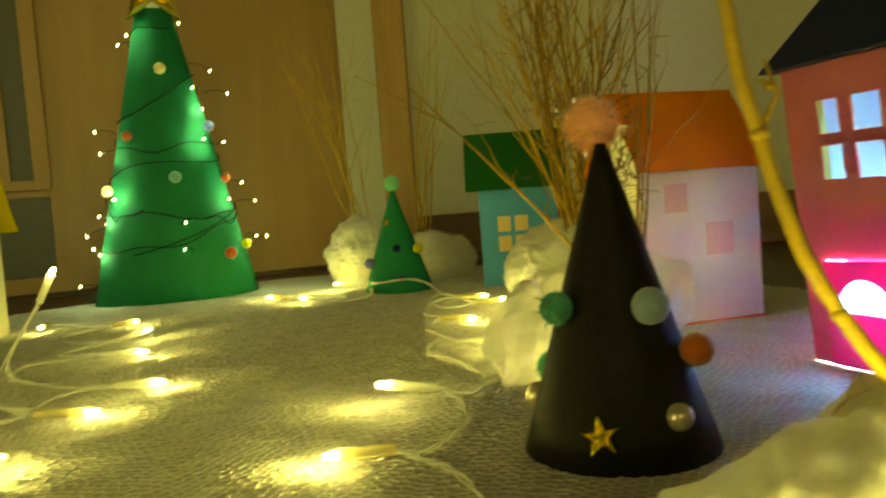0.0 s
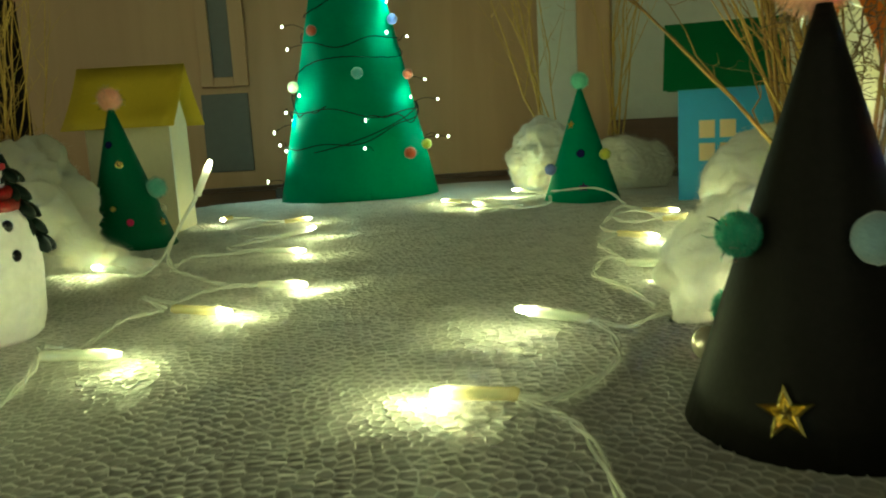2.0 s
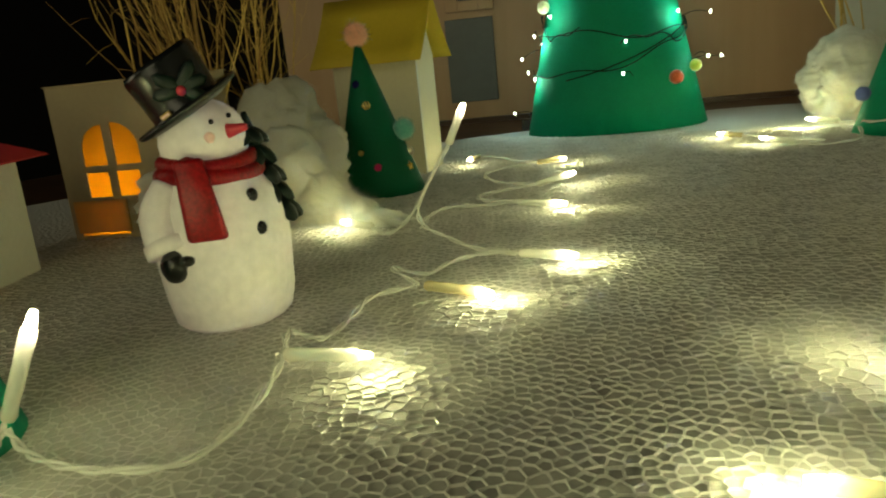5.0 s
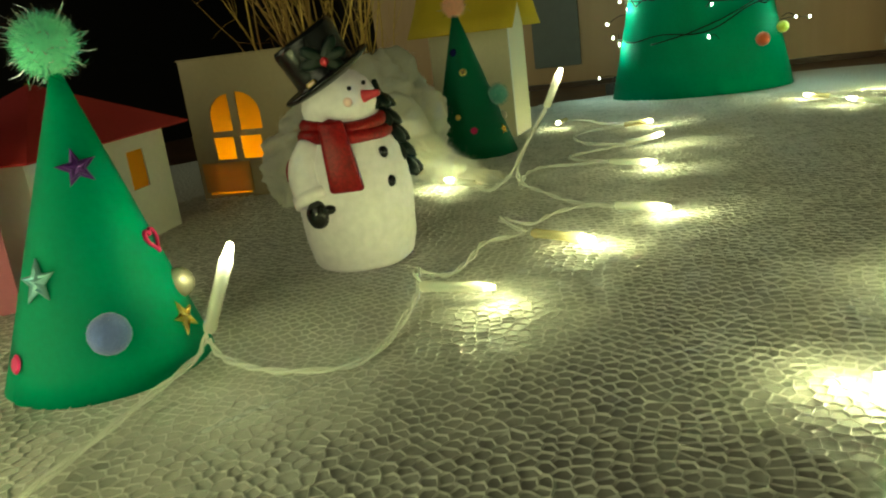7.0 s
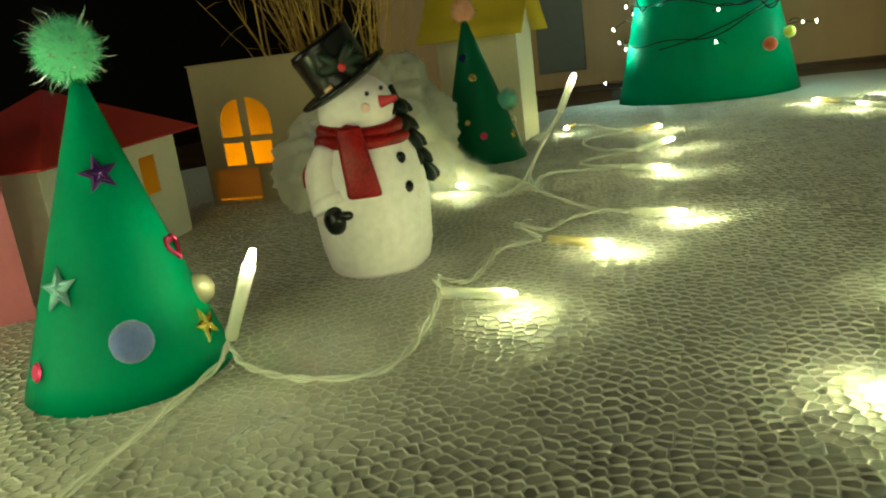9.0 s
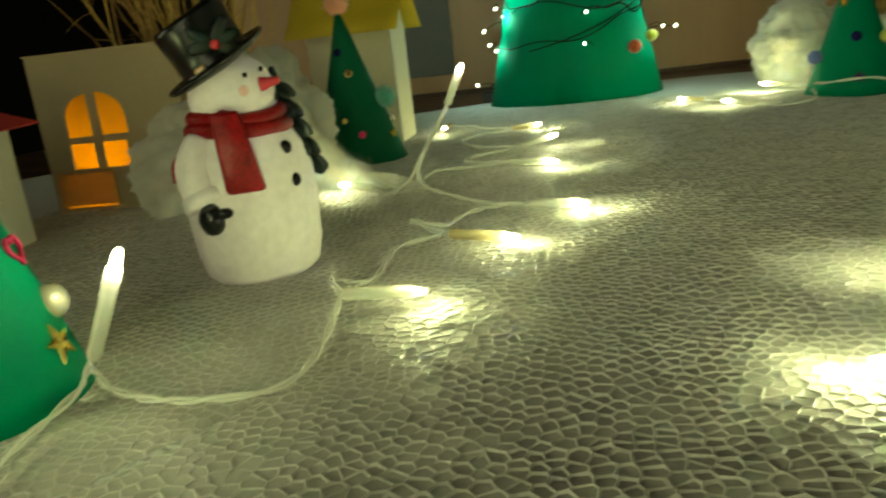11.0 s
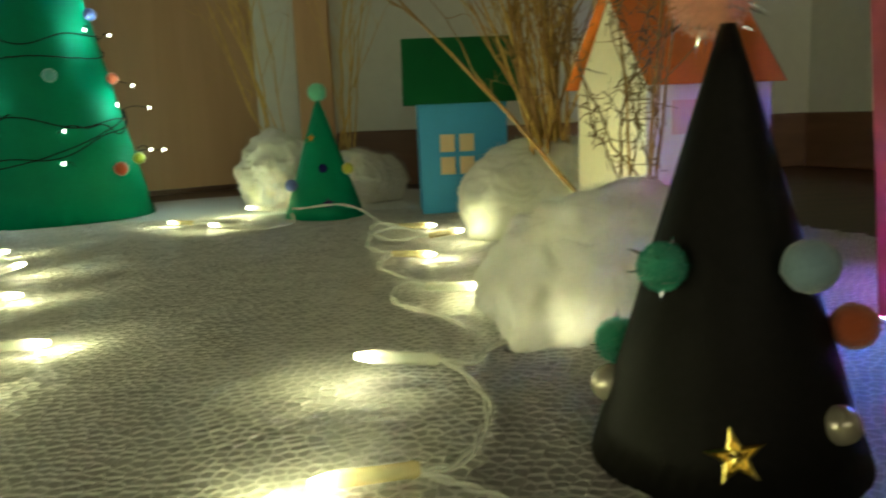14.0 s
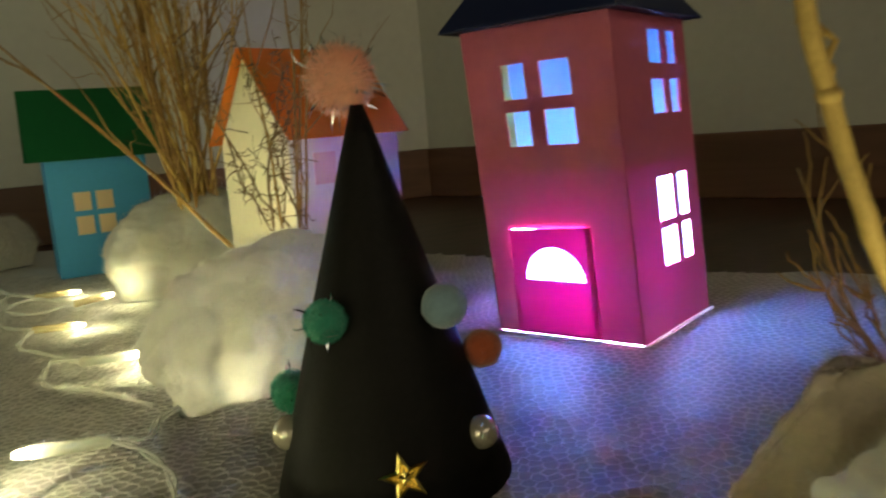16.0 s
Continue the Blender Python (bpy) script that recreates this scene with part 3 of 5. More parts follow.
def orange_house():
    h = thing("paper_house", "white card house with an orange roof and a cream gable end", "paper house", at_xy(0.18, 0.834, 19.8), "paper houses")
    wall_set(h, 0.095, 0.070, 0.109, M_WHITE, {}, gable=0.056, gable_material=M_PALE)
    gable_roof(h, 0.095, 0.070, 0.109, 0.168, 0.007, 0.005, M_ORANGE, label="orange card roof")
    part("window", boxed(0.018, 0.036, -0.0009, -0.0002, 0.080, 0.100), M_PEACH, h, "peach paper square")
    part("window", boxed(0.05, 0.072, -0.0009, -0.0002, 0.048, 0.071), M_PEACH, h, "peach paper square")
    part("base_strip", boxed(0.0, 0.095, -0.003, 0.0, 0.0, 0.0012), M_ORANGE, h, "orange card fold along the ground")


def quad_panes(x0, x1, x2, x3, z0, z1, z2, z3):
    return [rect(x0, x1, z0, z1), rect(x2, x3, z0, z1), rect(x0, x1, z2, z3), rect(x2, x3, z2, z3)]


def pink_house():
    """Two storeys of thin pink card, lit from inside."""
    w, d, ht = 0.081, 0.084, 0.156
    h = thing("paper_house", "tall hot-pink card house glowing from inside under a navy roof", "paper house", at_xy(0.245, 0.711, -68.2), "paper houses")
    front = quad_panes(0.0212, 0.0345, 0.0427, 0.059, 0.097, 0.1137, 0.1197, 0.1365)
    side = quad_panes(0.038, 0.0545, 0.0602, 0.072, 0.108, 0.1244, 0.132, 0.148) + quad_panes(0.0332, 0.0510, 0.0582, 0.069, 0.033, 0.0518, 0.0556, 0.0772)
    # unseen left-hand windows, added so lavender light reaches the orange house
    rear = [rect(0.014, 0.032, 0.034, 0.068), rect(0.04, 0.056, 0.034, 0.068), rect(0.018, 0.034, 0.108, 0.14), rect(0.04, 0.056, 0.108, 0.14)]
    for q in rear:
        part("pane", sheet(q, (), 0.0003), M_REAR, h, m=pose(0, d, 0, 0, 0, 270) @ pose(0, 0.0012, 0))
    wall_set(h, w, d, ht, M_PINK, {"front": front + [rect(0.0158, 0.0568, 0.003, 0.0558)], "right": side, "left": rear}, lift=(0.0012, 0.0010))
    part("base_flap", boxed(0.0, 0.0605, -0.0056, -0.0003, -0.0006, 0.0010), M_REAR, h, "white card flap along the foot")
    # plate added so light leaking under the walls shows along the foot
    part("light_leak_plate", boxed(0.0006, w + 0.0017, 0.0, d + 0.001, -0.0006, 0.0009), M_WHITE, h, "added thin white card plate catching light leaked along the foot")
    # unseen inner floor, added to dim the light behind the upper panes
    part("upper_floor", boxed(0.001, w - 0.001, 0.0008, d - 0.001, 0.0835, 0.0843), M_LAYER, h, "unseen thin white paper floor dimming the upper storey")
    for z0, z1 in ((0.097, 0.1137), (0.1197, 0.1365)):
        part("paper_strip", sheet(rect(0.0208, 0.0252, z0 - 0.0004, z1 + 0.0004), (), 0.0002), M_STRIP, h, "pale yellow paper edge in the window", m=pose(0, 0.0008, 0))
    for q in front:
        part("pane", sheet(q, (), 0.0003), M_PANE, h, m=pose(0, 0.0012, 0))
    for q in side:
        part("pane", sheet(q, (), 0.0003), M_PANE, h, m=pose(w, 0, 0, 0, 0, 90) @ pose(0, 0.0012, 0))
    arch_hole = arch(0.0213, 0.0547, 0.030, 0.047)
    door = part("door", sheet([(0.012, 0.0013), (0.0595, 0.0013), (0.0605, 0.0572), (0.0152, 0.0553)], [arch_hole], 0.0006), M_PINKDOOR, h, "magenta card door with a fanlight", m=pose(0, -0.0007, 0, 0.8))
    part("fanlight", sheet(arch(0.0210, 0.0550, 0.0297, 0.0473), (), 0.0003), M_PANE, door, m=pose(0, 0.0009, 0))
    hip_roof(h, w, d, ht - 0.0015, 0.225, 0.0075, M_NAVY, label="navy card roof")
    lean_over(h, -0.045, -0.058)
    c = h.matrix_world @ Vector((0.047, 0.025, 0.034))
    lamp("house_light", "POINT", pose(*c), PINK_W, (0.52, 0.535, 1.0), 0.006)


def yellow_house():
    h = thing("paper_house", "cream-white card house with a curling yellow roof", "paper house", at_xy(-0.4605, 0.937, 20.0), "paper houses")
    wall_set(h, 0.078, 0.055, 0.103, M_PALE, {}, gable=0.045)
    gable_roof(h, 0.078, 0.055, 0.108, 0.158, 0.022, 0.012, M_YELLOW, sag=0.004, drop=0.008, label="yellow card roof, bowed")
    part("corner_strip", boxed(0.0778, 0.0785, -0.0004, 0.004, 0.001, 0.1), M_WHITE, h)


def amber_house():
    h = thing("paper_house", "pale card house with an arched amber window lit from inside", "paper house", at_xy(-0.4985, 0.693, 24.8), "paper houses")
    holes = [arch(0.019, 0.037, 0.052, 0.080, True, False), arch(0.0435, 0.0625, 0.052, 0.081, False, True), rect(0.0185, 0.036, 0.030, 0.0475), rect(0.042, 0.060, 0.030, 0.0475)]
    wall_set(h, 0.104, 0.06, 0.107, M_TANCARD, {"front": holes + [rect(0.006, 0.044, 0.003, 0.0265)]}, lift=(-0.0005, 0.0004))
    for q in holes:
        part("pane", sheet(q, (), 0.0003), M_AMBER, h, "amber paper pane", m=pose(0, 0.0009, 0))
    # paper strip in place of light coming through the gap under the door
    part("pane", sheet(rect(0.005, 0.045, 0.0022, 0.0052), (), 0.0003), M_AMBER, h, "amber paper strip standing in for light under the door", m=pose(0, 0.0009, 0))
    part("door", boxed(0.004, 0.046, -0.0009, -0.0002, 0.0052, 0.028), M_TANDOOR, h)
    part("roof", boxed(-0.001, 0.105, -0.001, 0.061, 0.1072, 0.1082), M_TANCARD, h)
    c = h.matrix_world @ Vector((0.04, 0.03, 0.03))
    lamp("house_light", "POINT", pose(*c), AMBER_W, (1.0, 0.78, 0.35), 0.005)


def red_house():
    h = thing("paper_house", "low white card house with a dark red roof and amber windows", "paper house", at_xy(-0.3645, 0.518, 121.0), "paper houses")
    holes = [rect(0.089, 0.108, 0.034, 0.058), arch(0.016, 0.046, 0.012, 0.052)]
    wall_set(h, 0.135, 0.075, 0.068, M_WHITE, {"front": holes}, lift=(0.001, 0.001))
    for q in holes:
        part("pane", sheet(q, (), 0.0003), M_AMBER, h, "amber paper pane", m=pose(0, 0.0009, 0))
    hip_roof(h, 0.135, 0.075, 0.0685, 0.106, 0.013, M_RED, label="dark red card roof")
    c = h.matrix_world @ Vector((0.06, 0.04, 0.03))
    lamp("house_light", "POINT", pose(*c), AMBER_W * 0.2, (1.0, 0.7, 0.3), 0.005)


def rose_house():
    h = thing("paper_house", "rose-pink card house with a mustard-yellow roof", "paper house", at_xy(-0.3733, 0.4132, 72), "paper houses")
    wall_set(h, 0.085, 0.03, 0.101, M_ROSE, {}, gable=0.017)
    gable_roof(h, 0.085, 0.03, 0.101, 0.1195, 0.012, 0.008, M_YELLOW, label="mustard-yellow card roof")


for build in (blue_house, orange_house, pink_house, yellow_house, amber_house, red_house, rose_house):
    build()


# ---------------------------------------------------------------- card cone trees
def cone_tree(label, x, y, height, radius, material, seam=0.0, lean=(0.0, 0.0), squash=(1, 1), top=0.002, yaw=0.0, name="card_tree", group="card trees"):
    t = thing(name, label, "paper tree", pose(x, y, 0, 0, 0, yaw), group)
    bm = bmesh.new()
    seg, rows = 48, 10
    rings = []
    for j in range(rows + 1):
        f = j / rows
        ring = []
        for k in range(seg):
            a = 2 * math.pi * k / seg
            r = (radius * (1 - f) + top * f) * (1 + 0.012 * math.sin(2 * a + 1) + (0.012 if k == 0 else 0))
            ring.append(bm.verts.new((r * squash[0] * math.cos(a + seam) + lean[0] * f, r * squash[1] * math.sin(a + seam) + lean[1] * f, height * f)))
        rings.append(ring)
    for q, s in zip(rings, rings[1:]):
        for k in range(seg):
            bm.faces.new((q[k - 1], q[k], s[k], s[k - 1]))
    bm.faces.new(rings[-1])
    bmesh.ops.solidify(bm, geom=bm.faces[:], thickness=0.0006)
    bmesh.ops.recalc_face_normals(bm, faces=bm.faces[:])
    part("cone", bm, material, t, soft=True)

    def on(az, f, out=0.0):
        """A point of the cone: azimuth in degrees in the world, height fraction; and its normal."""
        a = radians(az - yaw)
        r = radius * (1 - f) + top * f
        d = Vector((math.cos(a), math.sin(a), 0))
        n = (d * height + Vector((0, 0, radius))).normalized()
        return Vector((r * squash[0] * d.x + lean[0] * f, r * squash[1] * d.y + lean[1] * f, height * f)) + n * out, n

    return t, on


def felt_ball(t, on, az, f, r, material, label):
    p, n = on(az, f, r * 0.85)
    bm = ball(bmesh.new(), p, r, 3, rough=0.06, freq=500)
    fibres(bm, p, r, 260, 0.2, 0.32, 0.00009, random.Random(int(az * 7 + f * 100)))
    part("felt_ball", bm, material, t, label, soft=True)


def pompom(t, c, r, material, label, tinsel=0, count=2600, reach=0.42):
    rng = random.Random(int(r * 1e5) + int(c[2] * 1e4))
    bm = ball(bmesh.new(), c, r * 0.82, 3, rough=0.1, freq=300)
    fibres(bm, c, r * 0.92, count, 0.2, reach, 0.0001, rng)
    p = part("pompom", bm, material, t, label, soft=True)
    if tinsel:
        bm = fibres(bmesh.new(), c, r * 0.95, tinsel, 0.4, 0.85, 0.0003, rng)
        part("tinsel", bm, M_TINSEL, p, "iridescent tinsel strands")


def pearl(t, on, az, f, r):
    p, n = on(az, f, 0.0)
    bm = ball(bmesh.new(), p, r, 3)
    bmesh.ops.bisect_plane(bm, geom=bm.verts[:] + bm.edges[:] + bm.faces[:], plane_co=p - n * 0.001, plane_no=n, clear_inner=True)
    part("pearl", bm, M_PEARL, t, "cream half pearl", soft=True)


def sticker(t, on, az, f, r, material, label, spin=0.0, out=0.0006):
    p, n = on(az, f, out)
    part("star", star(bmesh.new(), p, n, r, spin=spin), material, t, label)


def sequin(t, on, az, f, r, material, label):
    p, n = on(az, f, 0.0004)
    bm = bmesh.new()
    x = n.orthogonal().normalized()
    y = n.cross(x)
    pts = [p + (x * math.cos(a) + y * math.sin(a)) * r for a in (2 * math.pi * k / 14 for k in range(14))]
    low, mid = [bm.verts.new(q) for q in pts], [bm.verts.new(q + n * 0.0006 - (q - p) * 0.25) for q in pts]
    for k in range(14):
        bm.faces.new((low[k - 1], low[k], mid[k], mid[k - 1]))
    bm.faces.new(mid)
    part("sequin", bm, material, t, label)


def black_tree():
    t, on = cone_tree("black card cone tree with felt balls, pearls and a peach pompom", 0.1235, 0.592, 0.118, 0.0376, M_BLACK, lean=(-0.0015, 0.001))
    pompom(t, (-0.0035, 0.0075, 0.1262), 0.0115, M_PEACHF, "peach pink pompom", 70)
    sticker(t, on, -110, 0.112, 0.0078, M_GOLD, "gold foil star", spin=0.2)
    felt_ball(t, on, -67, 0.474, 0.0068, M_PALEBLUE, "pale blue felt ball")
    felt_ball(t, on, -29, 0.318, 0.0062, M_RUST, "rust orange felt ball")
    pearl(t, on, -58, 0.15, 0.0052)
    pearl(t, on, 163, 0.16, 0.0056)
    for az, f, r in ((-152, 0.47, 0.0068), (130, 0.205, 0.0078)):
        p, n = on(az, f, r * 0.7)
        pompom(t, p, r, M_TEAL, "teal green fluffy ball", 16, 2600, 0.3)


def near_green_tree():
    t, on = cone_tree("green card cone tree with foil stars and a mint pompom", -0.2334, 0.4843, 0.1088, 0.0378, M_GREENLIT, lean=(0.0035, 0.0041))
    pompom(t, (0.0025, 0.0035, 0.1185), 0.0115, M_MINT, "mint green pompom", 150)
    sticker(t, on, -19, 0.705, 0.0072, M_PURPLE, "purple foil star", spin=0.1)
    sticker(t, on, -70, 0.377, 0.0084, M_SILVER, "pale blue foil star", spin=0.15)
    sticker(t, on, 31, 0.154, 0.0072, M_GOLD, "gold foil star", spin=0.1)
    felt_ball(t, on, -22, 0.194, 0.0072, M_LILAC, "lilac blue felt ball")
    sequin(t, on, -88, 0.124, 0.0036, M_FUCHSIA, "fuchsia foil dot")
    p, n = on(43, 0.425, 0.0006)
    bm = bmesh.new()
    x = Vector((0, 0, 1)).cross(n).normalized()
    y = n.cross(x)
    loop = []
    for k in range(25):
        a = 2 * math.pi * k / 24
        loop.append(p + (x * (16 * math.sin(a) ** 3) + y * (13 * math.cos(a) - 5 * math.cos(2 * a) - 2 * math.cos(3 * a) - math.cos(4 * a))) * 0.0003)
    tube(bm, loop, 0.0008, sides=6)
    part("heart", bm, M_FUCHSIA, t, "fuchsia foil heart outline", soft=True)
    pearl(t, on, 52, 0.25, 0.006)


def house_side_tree():
    t, on = cone_tree("dark green card cone tree with sequins and a pale pink pompom", -0.3738, 0.8847, 0.117, 0.036, M_GREEN2, lean=(-0.003, -0.0048))
    pompom(t, (-0.0032, -0.0048, 0.1235), 0.0100, M_PEACHF, "pale pink pompom", 60, 1800)
    p, n = on(16, 0.405, 0.0055)
    pompom(t, p, 0.0098, M_SMINT, "grey-mint fluffy ball", 0, 900)
    sequin(t, on, -52, 0.60, 0.0033, M_GOLD, "gold sequin")
    sequin(t, on, -73, 0.30, 0.0027, M_GOLD, "gold sequin")
    sequin(t, on, -48, 0.2, 0.003, M_FUCHSIA, "fuchsia sequin")
    sequin(t, on, -82, 0.74, 0.0033, M_SEQUIN, "dark sequin")
    sticker(t, on, 6, 0.175, 0.0048, M_GOLD, "gold foil star")
    pearl(t, on, 32, 0.26, 0.004)


def far_green_tree():
    t, on = cone_tree("green card cone tree with felt balls and a mint pompom", -0.0385, 1.178, 0.116, 0.0395, M_GREEN)
    pompom(t, (0, 0, 0.1235), 0.0096, M_MINT, "mint green pompom", 0, 2000)
    felt_ball(t, on, -150, 0.28, 0.0062, M_LILAC, "lilac blue felt ball")
    felt_ball(t, on, -25, 0.40, 0.006, M_LIME, "lime yellow felt ball")
    sequin(t, on, -82, 0.43, 0.0045, M_SEQUIN, "dark blue sequin")
    sticker(t, on, -120, 0.68, 0.0055, M_GOLD, "gold foil star")
    sticker(t, on, -78, 0.14, 0.006, M_PURPLE, "dark foil star")


def big_tree():
    hgt, rad = 0.372, 0.0995
    t, on = cone_tree("tall green card cone tree wound with fairy lights", -0.337, 1.263, hgt, rad, M_GREEN, squash=(1, 0.7), yaw=25, top=0.02, name="big_card_tree")
    for az, f, r, m_, lb in ((-64, 0.77, 0.007, M_PALEYEL, "pale yellow felt ball"), (-112, 0.55, 0.0065, M_RUST, "rust orange felt ball"), (2, 0.58, 0.0065, M_LILAC, "lilac blue felt ball"),
                             (-60, 0.405, 0.007, M_SMINT, "mint felt ball"), (6, 0.40, 0.0065, M_RUST, "rust orange felt ball"), (-22, 0.14, 0.0075, M_RUST, "rust orange felt ball"),
                             (-140, 0.375, 0.007, M_PALEYEL, "pale yellow felt ball"), (8, 0.165, 0.0065, M_LIME, "lime felt ball")):
        felt_ball(t, on, az, f, r, m_, lb)
    part("cone_tip", lathe(bmesh.new(), [(0.021, 0.366), (0.019, 0.373), (0.012, 0.381), (0.002, 0.385)], 20), M_WHITE, t, "white paper tip", soft=True)
    bm = bmesh.new()
    star(bm, (0, -0.016, 0.394), (0, -1, 0), 0.055, depth=0.006)
    part("tree_star", bm, M_GOLD, t, "large gold foil star")
    # fairy-light wire wound round the cone
    wire = thing("fairy_lights", "dark green fairy-light wire with warm white bulbs round the tree", "fairy lights", pose(-0.337, 1.263, 0, 0, 0, 25))
    rng = random.Random(5)
    line = []
    for k in range(260):
        f = 0.19 + 0.75 * k / 259
        az = -100 + 1150 * k / 259
        p, n = on(az, min(0.97, f + 0.03 * math.sin(az * 0.0271 + 1)), 0.002 + 0.002 * rng.random())
        line.append(p)
    part("wire", tube(bmesh.new(), line, 0.0007, sides=5), M_GREENWIRE, wire, soft=True)
    for f0, f1, a0, a1, ph in ((0.27, 0.30, -170, 40, 0.0), (0.15, 0.27, -150, 30, 1.5), (0.33, 0.28, -160, -90, 0.7), (0.53, 0.50, -170, 30, 2.0), (0.24, 0.29, -60, 30, 0.4)):
        bend = []
        for k in range(40):
            u = k / 39
            p, n = on(a0 + (a1 - a0) * u, f0 + (f1 - f0) * u + 0.02 * math.sin(u * 7 + ph) + 0.008 * math.sin(u * 19 + ph), 0.002 + 0.003 * abs(math.sin(u * 11 + ph)))
            bend.append(p)
        part("wire", tube(bmesh.new(), bend, 0.0007, sides=5), M_GREENWIRE, wire, soft=True)
    bulbs = [(-0.034, 0.334), (-0.045, 0.322), (-0.07, 0.215), (-0.066, 0.188), (-0.055, 0.13), (-0.075, 0.111), (-0.067, 0.101), (-0.091, 0.087), (-0.085, 0.071),
             (-0.078, 0.063), (-0.104, 0.026), (0.013, 0.096), (0.009, 0.063), (0.049, 0.24), (0.046, 0.2), (0.038, 0.266), (0.072, 0.197), (0.071, 0.122), (0.091, 0.143),
             (0.106, 0.118), (0.103, 0.071), (0.117, 0.07), (0.063, 0.289), (0.083, 0.26), (-0.014, 0.374), (0.03, 0.35)]
    for i, (bx, bz) in enumerate(bulbs):
        if bx < -0.03 and bz < 0.3:
            bx -= 0.011
        rad_z = rad * (1 - bz / hgt) + 0.02 * bz / hgt
        side = min(1.0, abs(bx) / rad_z)
        p = Vector((bx, -0.7 * rad_z * math.sqrt(max(0.0, 1 - side * side)) - 0.004, bz))
        q = Vector((math.copysign(min(abs(bx), rad_z * 0.98), bx) + rng.uniform(-0.012, 0.012), p.y * 0.9, bz + rng.uniform(-0.012, 0.012)))
        bm = tube(bmesh.new(), flow([q, (q + p) / 2 + Vector((0, 0, 0.004)), p], 4), 0.0005, sides=4)
        stem_ = part("bulb_wire", bm, M_GREENWIRE, wire, soft=True)
        part("bulb", ball(bmesh.new(), p, 0.0015, 2, (0.8, 0.8, 1.2)), M_TINY, stem_, "warm white bulb", soft=True)
        if i in (0, 3, 4, 6, 9, 13, 14, 17, 20):
            c = t.matrix_world @ (p + Vector((math.copysign(0.004, bx), -0.016, 0)))
            lamp("fairy_light", "POINT", pose(*c), FAIRY_W, (0.72, 1.0, 0.85), 0.002)


black_tree(), near_green_tree(), house_side_tree(), far_green_tree(), big_tree()

# black plug of the fairy lights beside the big tree
plug = thing("power_plug", "small black plug with a coiled lead on the table", "plug", pose(-0.452, 1.262, 0, 0, 0, 20))
part("body", boxed(-0.008, 0.008, -0.006, 0.006, 0.0003, 0.014, bevel=0.002), M_BLACKP, plug)
part("lead", tube(bmesh.new(), flow([(0.006, 0, 0.006), (0.02, 0.012, 0.012), (0.012, 0.024, 0.022), (0.0, 0.01, 0.016), (0.014, -0.004, 0.003)], 6), 0.0012, sides=6), M_BLACKP, plug, soft=True)


